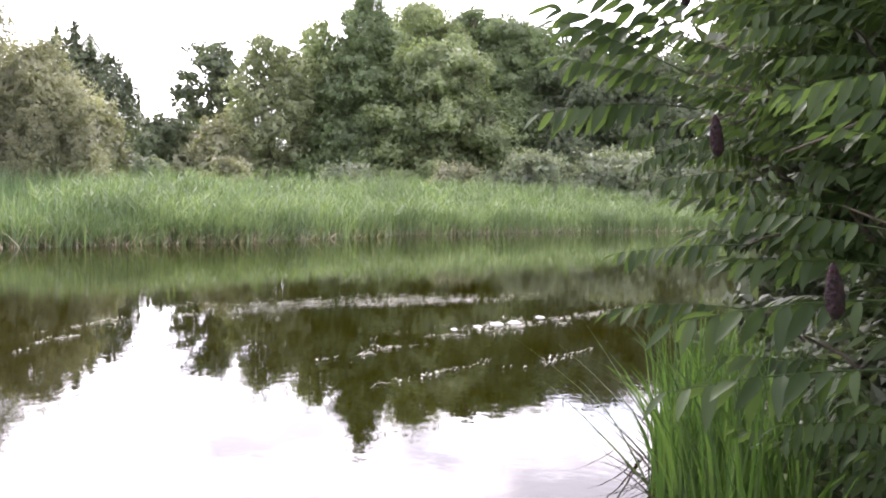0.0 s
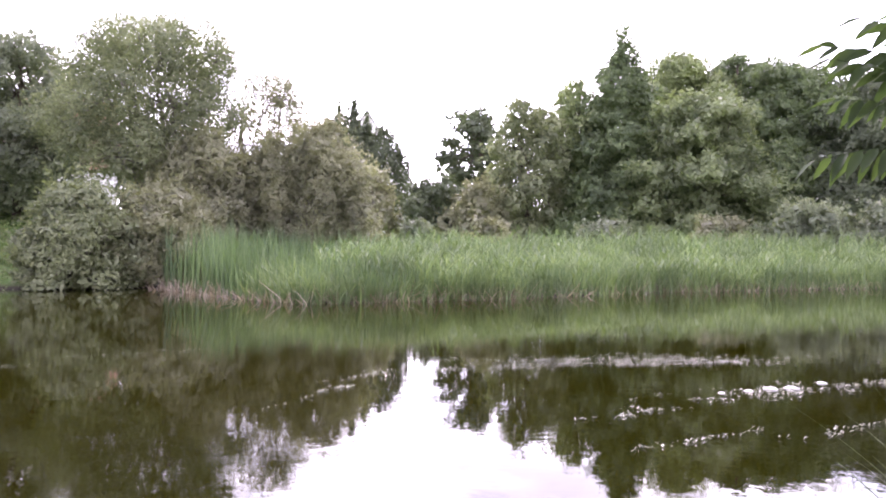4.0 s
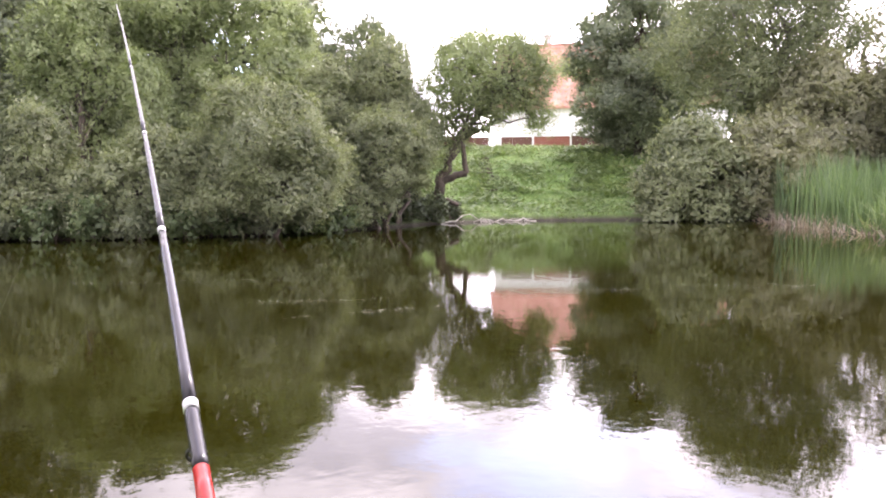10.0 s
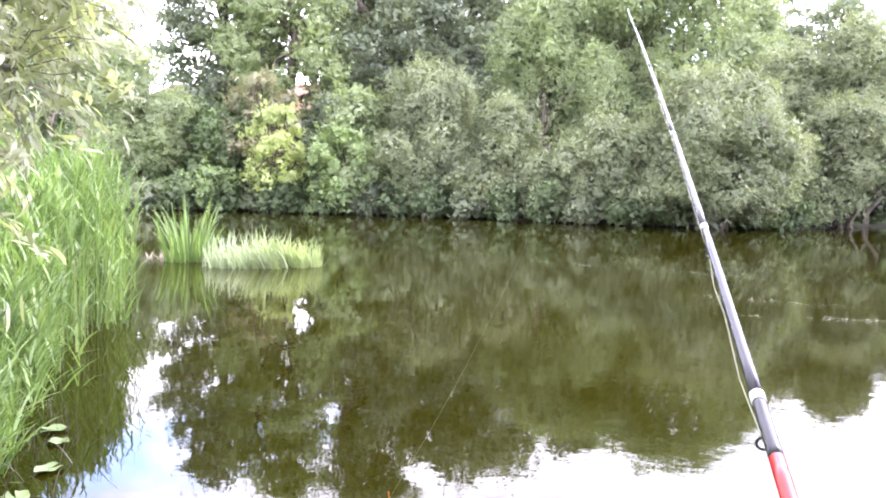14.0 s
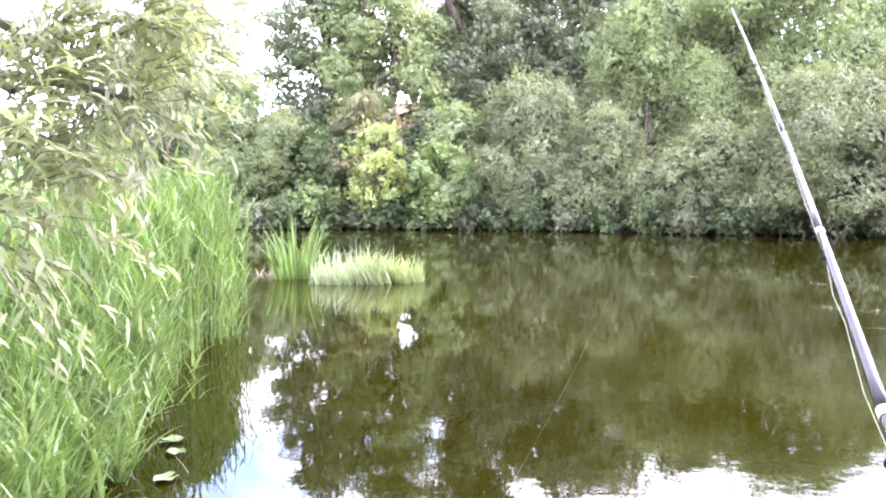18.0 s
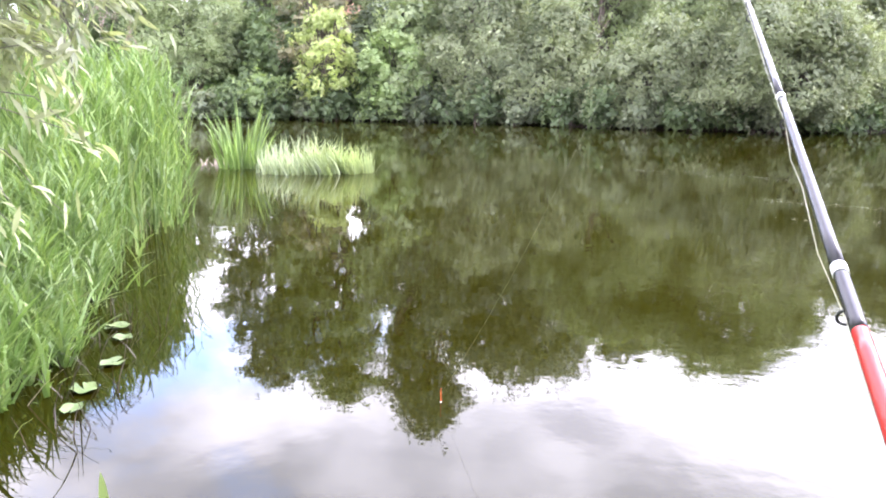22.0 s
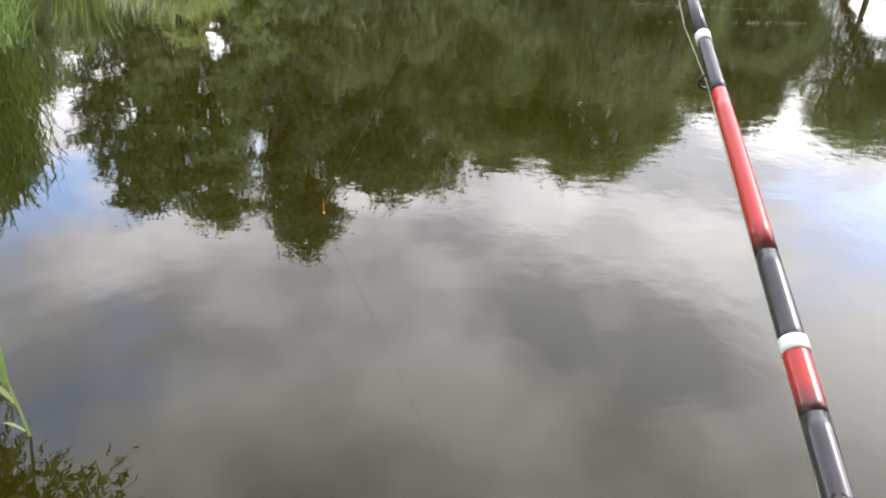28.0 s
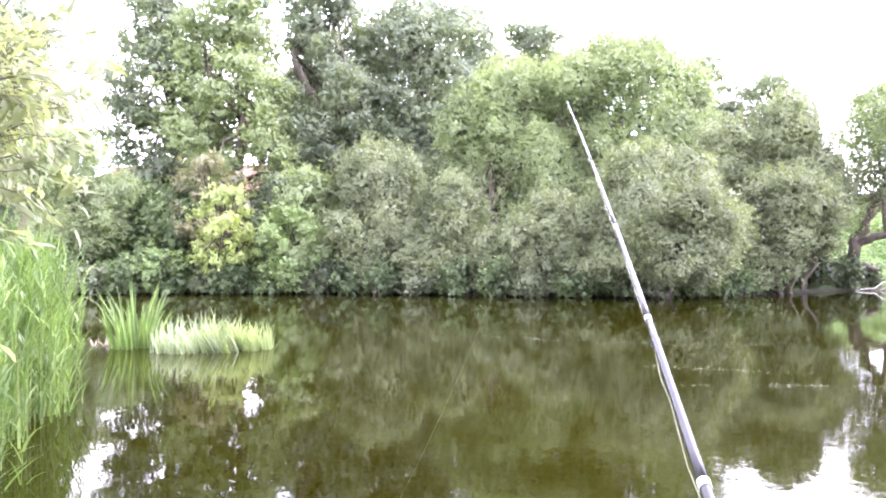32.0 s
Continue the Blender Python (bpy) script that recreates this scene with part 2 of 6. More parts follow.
def water_material():
    m, n, l = material("river_water")
    p = n.new("ShaderNodeBsdfPrincipled")
    l.new(ramp(n, l, noise_of(n, l, 0.35, 4), [(0.35, (0.0086, 0.0078, 0.0002)), (0.7, (0.0126, 0.0115, 0.0004))]), p.inputs["Base Color"])
    p.inputs["Roughness"].default_value, p.inputs["IOR"].default_value = 0.012, 1.333
    calm = n.new("ShaderNodeBump")
    calm.inputs["Strength"].default_value, calm.inputs["Distance"].default_value = 0.10, 0.012
    l.new(noise_of(n, l, 1.6, 3), calm.inputs["Height"])
    fine = n.new("ShaderNodeBump")
    fine.inputs["Distance"].default_value = 0.006
    l.new(ramp(n, l, noise_of(n, l, 0.22, 4), [(0.40, (0.06, 0.06, 0.06)), (0.62, (0.20, 0.20, 0.20))]), fine.inputs["Strength"])
    l.new(noise_of(n, l, 7.0, 3), fine.inputs["Height"])
    l.new(calm.outputs[0], fine.inputs["Normal"])
    l.new(fine.outputs[0], p.inputs["Normal"])
    out_to(n, l, p.outputs[0])
    return m


ground_mat, water_mat = ground_material(), water_material()


# ---- mesh helpers ----
def mesh_of(name, verts, faces, mat, smooth=False):
    """A mesh from an (n, 3) array of points and (m, k) arrays of faces."""
    me = bpy.data.meshes.new(name)
    verts = np.asarray(verts, dtype=np.float32)
    groups = [np.asarray(f, dtype=np.int32) for f in (faces if isinstance(faces, list) else [faces])]
    groups = [f for f in groups if len(f)]
    me.vertices.add(len(verts))
    me.vertices.foreach_set("co", verts.ravel())
    loops = np.concatenate([f.ravel() for f in groups])
    sizes = np.concatenate([np.full(len(f), f.shape[1], dtype=np.int32) for f in groups])
    me.loops.add(len(loops))
    me.loops.foreach_set("vertex_index", loops)
    me.polygons.add(len(sizes))
    me.polygons.foreach_set("loop_start", np.concatenate([[0], np.cumsum(sizes)[:-1]]).astype(np.int32))
    me.update(calc_edges=True)
    me.validate()
    if smooth:
        me.polygons.foreach_set("use_smooth", np.ones(len(me.polygons), dtype=bool))
    me.materials.append(mat)
    return me


def thing(name, at, label, category, group="", kind=""):
    ob = new(name)
    ob.location = at
    ob.empty_display_size = 0.2
    return tagged(ob, label, category, group, kind)


def part(name, me, parent, label=""):
    ob = new(name, me)
    ob.parent = parent
    return tagged(ob, label)


def unit(v):
    return v / np.maximum(np.linalg.norm(v, axis=-1, keepdims=True), 1e-9)


def tubes(paths, sides=6):
    """Tapered round tubes: each path is a list of points and a list of radii."""
    V, Q, base = [], [], 0
    ring = np.linspace(0, 2 * np.pi, sides, endpoint=False)
    for pts, rad in paths:
        pts = np.asarray(pts, float)
        tan = unit(np.gradient(pts, axis=0))
        ref = np.array([0.0, 0.0, 1.0]) if abs(tan[0][2]) < 0.8 else np.array([1.0, 0.0, 0.0])
        a = unit(np.cross(tan, ref))
        b = np.cross(tan, a)
        r = np.asarray(rad, float)[:, None, None]
        v = pts[:, None] + r * (np.cos(ring)[None, :, None] * a[:, None] + np.sin(ring)[None, :, None] * b[:, None])
        V.append(v.reshape(-1, 3))
        i = np.arange(len(pts) - 1)[:, None] * sides
        j = np.arange(sides)[None]
        k = (j + 1) % sides
        q = np.stack([i + j, i + k, i + sides + k, i + sides + j], -1).reshape(-1, 4) + base
        Q.append(q)
        base += len(pts) * sides
    return np.concatenate(V), np.concatenate(Q)


def limb(rng, a, b, r0, r1, n=6, sag=0.12):
    """A wandering tapered branch from a to b."""
    a, b = np.asarray(a, float), np.asarray(b, float)
    s = np.linspace(0, 1, n)[:, None]
    d = np.linalg.norm(b - a)
    wob = rng.normal(0, 1, (n, 3)) * d * 0.05 * np.sin(s * np.pi)
    bow = np.array([0, 0, 1.0]) * np.sin(s * np.pi) * d * sag
    return (a + (b - a) * s + wob + bow, np.linspace(r0, r1, n))


def leaves(rng, pos, facing, length, width, droop=0.3, tilt=0.8, six=False, along=None):
    """One small folded leaf at each place; facing is the way its upper side looks."""
    k = len(pos)
    n = unit(facing + rng.normal(0, tilt * 0.6, (k, 3)))
    a = unit(np.cross(n, rng.normal(0, 1, (k, 3))))
    if along is not None:
        a = a + along * 1.1
    a[:, 2] -= droop
    a = unit(a)
    s = unit(np.cross(n, a))
    n = np.cross(a, s)
    L = (length * rng.uniform(0.7, 1.3, k))[:, None]
    W = (width * rng.uniform(0.7, 1.3, k))[:, None]
    if not six:
        v = np.stack([pos - a * L * 0.45 - s * W * 0.5, pos - a * L * 0.35 + s * W * 0.5 + n * W * 0.2, pos + a * L * 0.55], 1)
        return v.reshape(-1, 3), np.arange(k * 3).reshape(-1, 3)
    dip = n * L * 0.10
    v = np.stack([pos - a * L * 0.5, pos - a * L * 0.15 + s * W * 0.5 + n * W * 0.2, pos + a * L * 0.2 + s * W * 0.38 + n * W * 0.15, pos + a * L * 0.5 - dip,
                  pos + a * L * 0.2 - s * W * 0.38 + n * W * 0.15, pos - a * L * 0.15 - s * W * 0.5 + n * W * 0.2, pos, pos + a * L * 0.25], 1)
    o = np.arange(k)[:, None] * 8
    f = np.concatenate([o + np.array([[0, 1, 6, 5]]), o + np.array([[1, 2, 7, 6]]), o + np.array([[6, 7, 4, 5]]), o + np.array([[2, 3, 4, 7]])])
    return v.reshape(-1, 3), f


def exposed(pos, lobes, limit):
    """Which places lie outside all the lobes, shrunk to that share of their size."""
    out = np.ones(len(pos), bool)
    for g in lobes:
        out &= (((pos - g[:3]) / g[3:6]) ** 2).sum(1) > limit * limit
    return out


def foliage(rng, lobes, leaf, spread=0.28, cover=1.3, per=60, droop=0.3, floor=0.1, flat=0.75, shell=0.9):
    """Leafy sprays over the uneven outside of some lobes, with an inner coat of larger leaves. Returns points, faces and the sprays' places."""
    lobes = np.asarray(lobes, float)
    mean = lobes[:, 3:6].mean(1)
    area = 4 * np.pi * mean ** 2
    p = area / area.sum()
    size = float((mean * p).sum())
    waves = unit(rng.normal(0, 1, (8, 3))) * (2 * np.pi / (size * np.array([2.2, 1.9, 1.5, 1.2, 0.9, 0.75, 0.6, 0.5])))[:, None]
    phase = rng.uniform(0, 6.28, 8)
    tall = size * np.array([0.10, 0.10, 0.09, 0.08, 0.06, 0.05, 0.05, 0.04])

    def outside(k, lo, hi, limit):
        pick = rng.choice(len(lobes), k, p=p)
        v = unit(rng.normal(0, 1, (k, 3)) + np.array([0, 0, 0.15]))
        at = lobes[pick, :3] + lobes[pick, 3:6] * v * rng.uniform(lo, hi, k)[:, None]
        keep = exposed(at, lobes, limit)
        at = at + v * (np.sin(at @ waves.T + phase) @ tall)[:, None]
        keep &= at[:, 2] > floor
        return at[keep], v[keep], keep.mean()

    share = outside(1500, 0.95, 1.0, 0.9)[2]
    count = 0.56 * cover * area.sum() * share / (0.5 * leaf[0] * leaf[1])
    per = max(14, per // 2)
    c, v, _ = outside(int(count / per / max(share, 0.05)) + 8, 0.86, 1.06, 0.82)
    axis = unit(v + np.array([0, 0, 0.65]) + rng.normal(0, 0.40, (len(c), 3)))
    reach = spread * rng.uniform(0.6, 1.4, len(c)) * np.where(rng.random(len(c)) < 0.12, 1.9, 1.0)
    s = rng.uniform(-0.9, 1.3, len(c) * per)
    thick = np.where(s > 0, 0.62 - 0.34 * s, 0.62)
    ax, rr = np.repeat(axis, per, 0), np.repeat(reach, per)
    pos = np.repeat(c, per, 0) + ax * (s * rr)[:, None] + rng.normal(0, 1, (len(s), 3)) * np.array([1, 1, flat]) * (thick * rr)[:, None]
    face = np.repeat(v, per, 0) + np.array([0, 0, 0.5])
    keep = pos[:, 2] > floor * 0.5
    verts, faces = leaves(rng, pos[keep], face[keep], leaf[0], leaf[1], droop, 0.42, False, ax[keep])
    if shell:
        big = (leaf[0] * 1.5, leaf[1] * 1.9)
        k = int(shell * 1.15 * area.sum() / (0.5 * big[0] * big[1]))
        at, n, _ = outside(k, 0.74, 0.92, 0.70)
        v2, f2 = leaves(rng, at, n + np.array([0, 0, 0.3]), big[0], big[1], droop, 0.45)
        faces = np.concatenate([faces, f2 + len(verts)])
        verts = np.concatenate([verts, v2])
    return verts, faces, c


def blades(rng, root, height, width, lean, curl, segs=3, heading=None, bend=2.5):
    """Grass or reed blades that rise from root, lean and curl over."""
    k = len(root)
    ang = rng.uniform(0, 2 * np.pi, k) if heading is None else heading
    out = np.stack([np.cos(ang), np.sin(ang), np.zeros(k)], 1)
    turn = ang + rng.normal(0, 0.7, k) + np.pi / 2
    side = np.stack([np.cos(turn), np.sin(turn), np.zeros(k)], 1)
    rows = []
    for i in range(segs + 1):
        s = i / segs
        p = root + np.array([0, 0, 1.0]) * (height * (s - curl * 0.35 * s ** (bend + 0.5)))[:, None] + out * (height * (lean * s + curl * 0.55 * s ** bend))[:, None]
        wd = (width * (1 - s ** 2.2) * 0.5 + 0.0006)[:, None]
        rows += [p - side * wd, p + side * wd]
    v = np.stack(rows, 1)
    m = 2 * (segs + 1)
    o = np.arange(k)[:, None] * m
    f = np.concatenate([o + np.array([[2 * i, 2 * i + 1, 2 * i + 3, 2 * i + 2]]) for i in range(segs)])
    return v.reshape(-1, 3), f


def box(size, at=(0, 0, 0), bevel=0.0):
    bm = bmesh.new()
    bmesh.ops.create_cube(bm, size=1.0)
    for v in bm.verts:
        v.co = Vector((v.co.x * size[0] + at[0], v.co.y * size[1] + at[1], v.co.z * size[2] + at[2]))
    if bevel:
        bmesh.ops.bevel(bm, geom=list(bm.edges), offset=bevel, segments=2, affect="EDGES")
    return bm


def bm_mesh(name, bm, mat, smooth=False):
    me = bpy.data.meshes.new(name)
    bm.to_mesh(me)
    bm.free()
    me.materials.append(mat)
    if smooth:
        for p in me.polygons:
            p.use_smooth = True
    return me


# ---- the river's plan ----
FAR_BANK = [(-100, -145), (-55, -75), (-33, -34), (-26, -18), (-23.8, -9.5), (-24.4, -6), (-24, -2.4), (-23.2, 1), (-21.9, 4), (-21.7, 8), (-23.4, 11.5), (-25, 14.3),
            (-25.3, 17), (-23.4, 21), (-19.6, 25.0), (-17.5, 23.0), (-14, 20.5), (-9.8, 18.4), (-7.6, 21.4), (-5.6, 23.4), (-2, 30.3), (0.7, 33), (7, 39.5), (16, 46), (35, 56), (80, 75), (150, 100)]
NEAR_BANK = [(150, 70), (75, 45), (32, 27), (15, 17), (7, 11), (3.4, 7.5), (1.95, 5.6), (1.4, 4.4), (1.0, 3.4), (0.5, 2.4), (0.0, 1.3), (-0.4, 0.7), (-0.6, 0), (-0.65, -0.8), (-0.9, -1.3), (-2.0, -1.75),
             (-2.9, -2.15), (-4.4, -2.6), (-5.8, -3.0), (-7.6, -3.4), (-8.5, -4.8), (-9.5, -8), (-13, -17), (-24, -40), (-60, -110), (-80, -150)]
RIVER = np.array(FAR_BANK + NEAR_BANK, float)


def from_water(x, y):
    """Distance to the water's edge: positive on land, negative over the river."""
    p = np.stack([np.ravel(x), np.ravel(y)], 1).astype(float)
    a, b = RIVER, np.roll(RIVER, -1, 0)
    best = np.full(len(p), 1e9)
    inside = np.zeros(len(p), bool)
    for (ax, ay), (bx, by) in zip(a, b):
        d = np.array([bx - ax, by - ay])
        q = p - (ax, ay)
        t = np.clip((q @ d) / (d @ d), 0, 1)
        best = np.minimum(best, np.linalg.norm(q - t[:, None] * d, axis=1))
        cross = ((ay > p[:, 1]) != (by > p[:, 1])) & (p[:, 0] < (bx - ax) * (p[:, 1] - ay) / ((by - ay) or 1e-9) + ax)
        inside ^= cross
    return np.where(inside, -best, best).reshape(np.shape(x))


def step(a, b, x):
    t = np.clip((x - a) / (b - a), 0, 1)
    return t * t * (3 - 2 * t)


def ground_z(x, y):
    x, y = np.asarray(x, float), np.asarray(y, float)
    d = from_water(x, y)
    levee = step(-16, -22, x + 0.35 * np.maximum(y - 22, 0))
    land = 0.05 + 0.25 * step(0, 1.2, d) + 3.2 * step(1.5, 17.0, d) * levee + 0.8 * step(8, 30, d) * (1 - levee) + 0.04 * np.sin(x * 1.7) * np.cos(y * 1.3) * step(0.3, 2, d)
    return np.where(d > 0, land, np.maximum(-1.4, 0.05 + d * 0.55))


def gz(x, y):
    return float(ground_z(np.array([x]), np.array([y]))[0])


def ground_sheet():
    s = np.linspace(-1, 1, 221)
    a = np.sinh(s * 5.0) / np.sinh(5.0) * 1600
    gx, gy = np.meshgrid(a - 8.0, a + 8.0, indexing="ij")
    gzv = ground_z(gx, gy)
    v = np.stack([gx, gy, gzv], -1).reshape(-1, 3)
    n = len(s)
    i = (np.arange(n - 1)[:, None] * n + np.arange(n - 1)[None]).ravel()
    return tagged(new("ground", mesh_of("ground", v, np.stack([i, i + n, i + n + 1, i + 1], 1), ground_mat, True)),
                  "grassy river bank with a steep green levee", "ground", kind="structure")


def water_sheet():
    v = np.array([(-140, -180, 0), (200, -180, 0), (200, 160, 0), (-140, 160, 0)], float)
    return tagged(new("water", mesh_of("water", v, np.array([[0, 1, 2, 3]]), water_mat)), "calm dark olive river water mirroring sky and trees", "water", kind="structure")


ground_sheet()
water_sheet()


# ---- trees and bushes ----
def tree(name, at, lobes, leaf_mat, label, category="tree", leaf=(0.15, 0.055), spread=0.26, cover=1.25, shell=0.9, per=60, droop=0.3, trunk=0.16, wood=None, seed=1, stems=1,
         twigs=30, floor=0.15, flat=0.75, group=""):
    """lobes: centre and radii of the crown's masses, from the foot of the tree."""
    rng = np.random.default_rng(seed)
    foot = max(gz(*at), 0.0)
    ob = thing(name, (at[0], at[1], foot - 0.1), label, category, group)
    L = np.asarray(lobes, float)
    v, f, c = foliage(rng, L, leaf, spread, cover, per, droop, floor, flat, shell)
    paths = []
    for k in range(stems):
        off = rng.normal(0, 0.25, 2) if stems > 1 else np.zeros(2)
        goal = L[rng.integers(len(L))] if stems > 1 else L[np.argmax(L[:, 2])]
        head = np.array([goal[0], goal[1], max(goal[2], 0.6)])
        stem = limb(rng, (off[0], off[1], -0.3), head, trunk / stems ** 0.5, trunk * 0.2, 9, 0.04)
        paths.append(stem)
        for g in L[rng.permutation(len(L))[: min(14, max(3, len(L) // stems + 1))]]:
            i = rng.integers(2, 7)
            paths.append(limb(rng, stem[0][i], g[:3] + rng.normal(0, 0.2, 3) * g[3:6], stem[1][i] * 0.6, 0.02, 6, 0.08))
    for g in c[rng.permutation(len(c))[:twigs]]:
        near = L[np.argmin(np.linalg.norm(L[:, :3] - g, axis=1)), :3]
        paths.append(limb(rng, near, g, 0.025, 0.006, 4, 0.05))
    part("trunk", mesh_of("trunk", *tubes(paths, 4), wood or bark, True), ob)
    part("crown", mesh_of("crown", v, f, leaf_mat), ob)
    return ob


def mound(rng, w, h, n, low=0.35, deep=0.8):
    """Lobes of a rounded, uneven bush, w to each side and h high."""
    out = [(0, 0, h * 0.40, w * 0.64, w * 0.64 * deep, h * 0.42)]
    n = int(n * 1.6)
    for i in range(n):
        a = i * 2.4 + rng.uniform(-0.4, 0.4)
        z = low * 0.6 + (0.80 - low * 0.6) * (i + rng.uniform(0, 1)) / n
        r = w * math.sqrt(max(0.05, 1 - (max(0, z - 0.25) / 0.72) ** 2)) * rng.uniform(0.55, 0.84)
        q = rng.uniform(0.15, 0.34)
        out.append((math.cos(a) * r, math.sin(a) * r * deep, h * z, w * q, w * q * deep, h * rng.uniform(0.12, 0.24)))
    for i in range(5):
        a = rng.uniform(0, 2 * np.pi)
        r = w * rng.uniform(0.05, 0.42)
        out.append((math.cos(a) * r, math.sin(a) * r * deep, h * rng.uniform(0.74, 0.88), w * rng.uniform(0.16, 0.3), w * 0.25 * deep, h * rng.uniform(0.10, 0.16)))
    return out


def oval(rng, w, h, bottom, n):
    """Lobes of a tree's crown between bottom and h, w to each side."""
    mid, half = (h + bottom) / 2, (h - bottom) / 2
    out = [(0, 0, mid, w * 0.60, w * 0.60, half * 0.80)]
    n = int(n * 1.5)
    for i in range(n):
        a = i * 2.4 + rng.uniform(-0.4, 0.4)
        q = -0.85 + 1.7 * (i + rng.uniform(0, 1)) / n
        r = w * math.sqrt(max(0.04, 1 - q * q)) * rng.uniform(0.55, 0.88)
        s = rng.uniform(0.18, 0.38)
        out.append((math.cos(a) * r, math.sin(a) * r, mid + q * half, w * s, w * s, min(w * s, half * 0.34) * rng.uniform(0.7, 1.0)))
    for i in range(3):
        out.append((rng.normal(0, 0.22) * w, rng.normal(0, 0.22) * w, h - half * rng.uniform(0.12, 0.26), w * 0.24, w * 0.24, half * 0.18))
    return out


def spire(rng, w, h, tiers, bottom=0.3, full=0.8):
    """Lobes of a pointed tree: a solid core and tiers of shrinking boughs."""
    out = []
    for i in range(tiers):
        s = i / (tiers - 1)
        z = bottom + (h - bottom) * s * 0.97
        r = w * ((1 - s) ** full * 0.95 + 0.05)
        lift = (h - bottom) / tiers
        out.append((rng.normal(0, 0.04) * r, rng.normal(0, 0.04) * r, z, r * 0.62, r * 0.62, lift * 1.1))
        for k in range(3 + round(6 * (1 - s))):
            a = k * 2.4 + i * 1.1
            q = rng.uniform(0.5, 0.72)
            out.append((math.cos(a) * r * q, math.sin(a) * r * q, z - 0.12 * r * q, r * rng.uniform(0.3, 0.42), r * rng.uniform(0.3, 0.42), lift * rng.uniform(0.5, 0.8)))
    return out


def tiers(rng, w, h, bottom, n, flat=0.34, low=0.42):
    """Lobes of a broadleaf crown: flattened leafy shelves at many heights round a slim core."""
    out = []
    for i in range(n):
        s = (i + rng.uniform(0, 1)) / n
        z = bottom + (h - bottom) * s * 0.96
        r = w * math.sqrt(max(0.05, 1 - ((s - low) / (1.04 - low if s > low else low + 0.25)) ** 2))
        a = i * 2.4 + rng.uniform(-0.5, 0.5)
        q = math.sqrt(rng.uniform(0.03, 1.0))
        k = w * rng.uniform(0.26, 0.46) * (0.65 + 0.35 * r / w)
        out.append((math.cos(a) * r * q, math.sin(a) * r * q, z - 0.10 * r * q, k, k * rng.uniform(0.8, 1.2), k * flat * rng.uniform(0.8, 1.6)))
    for i in range(4):
        out.append((rng.normal(0, 0.14) * w, rng.normal(0, 0.14) * w, h - (h - bottom) * rng.uniform(0.03, 0.12), w * 0.24, w * 0.24, (h - bottom) * 0.06))
    return out


def billow(rng, big, k=11, size=(0.26, 0.44)):
    """Each of some large domes, covered with k smaller ones."""
    out = []
    for x, y, z, a, b, c in big:
        out.append((x, y, z, a * 0.74, b * 0.74, c * 0.74))
        for i in range(k):
            v = unit(rng.normal(0, 1, 3) + np.array([0, 0, 0.35]))
            q, r = rng.uniform(0.58, 0.80), rng.uniform(*size)
            out.append((x + v[0] * a * q, y + v[1] * b * q, z + v[2] * c * q, a * r, b * r, c * r * rng.uniform(0.8, 1.1)))
    return out


def up_to(at, top):
    """Height over the foot of a tree at that place whose top is that high over the water."""
    return top + 0.1 - max(gz(*at), 0.0)


def R(seed):
    return np.random.default_rng(seed)


FAR, MID, NEAR = (0.30, 0.13), (0.22, 0.09), (0.115, 0.036)

# far bank beyond the reeds
tree("pyramidal_tree", (-6.8, 63.0), spire(R(1), 6.6, 17.3, 15, 0.3, 0.62), green_leaf, "tall pointed green tree with layered sweeping branches", leaf=FAR, spread=0.5, droop=0.5, seed=11, trunk=0.4)
tree("yellowing_tree", (-1.1, 60.2), tiers(R(2), 5.0, 11.9, 0.2, 56, 0.34, 0.22), fresh_leaf, "light green tree with tiered drooping branches", leaf=FAR, spread=0.45, droop=0.5, seed=12, trunk=0.3)
tree("round_tree", (-13.5, 60.0), oval(R(3), 3.1, 12.1, 0.2, 16), willow_leaf, "rounded pale green willow behind the reeds", leaf=FAR, spread=0.45, seed=13, trunk=0.3)
tree("round_tree", (-10.6, 63.5), oval(R(31), 2.9, 14.1, 0.4, 16), bright_leaf, "rounded fresh green tree beside the pointed tree", leaf=FAR, spread=0.45, seed=131, trunk=0.3)
tree("dark_tree", (-21.2, 72.0), tiers(R(4), 3.4, 13.9, 3.6, 34, 0.5, 0.45), dark_leaf, "dark open-crowned tree with sky showing through", leaf=(0.36, 0.2), spread=0.5, cover=1.1, shell=0.5, seed=14, trunk=0.35)
tree("broadleaf_tree", (-2.6, 71.0), tiers(R(5), 5.4, 17.2, 0.6, 60, 0.42), bright_leaf, "tall green broadleaf tree in a dense row", leaf=FAR, spread=0.55, seed=15, trunk=0.4)
tree("broadleaf_tree", (1.6, 73.0), tiers(R(51), 4.4, 17.8, 0.6, 50, 0.42), green_leaf, "tall green broadleaf tree with a thin reddish top", leaf=FAR, spread=0.6, cover=1.0, seed=151, trunk=0.4)
tree("broadleaf_tree", (6.2, 70.0), tiers(R(6), 5.8, 15.6, 0.4, 60, 0.42), green_leaf, "green broadleaf tree with a wide crown", leaf=FAR, spread=0.55, seed=16, trunk=0.4)
tree("broadleaf_tree", (13.0, 69.0), tiers(R(7), 6.6, 14.6, 0.4, 60, 0.42), dark_leaf, "deep green broadleaf tree at the edge of the wood", leaf=FAR, spread=0.55, seed=17, trunk=0.4)
tree("broadleaf_tree", (22.0, 70.0), oval(R(8), 6.4, 14.6, 0.4, 20), green_leaf, "green broadleaf tree farther along the bank", leaf=FAR, spread=0.6, cover=1.0, seed=18, trunk=0.4)
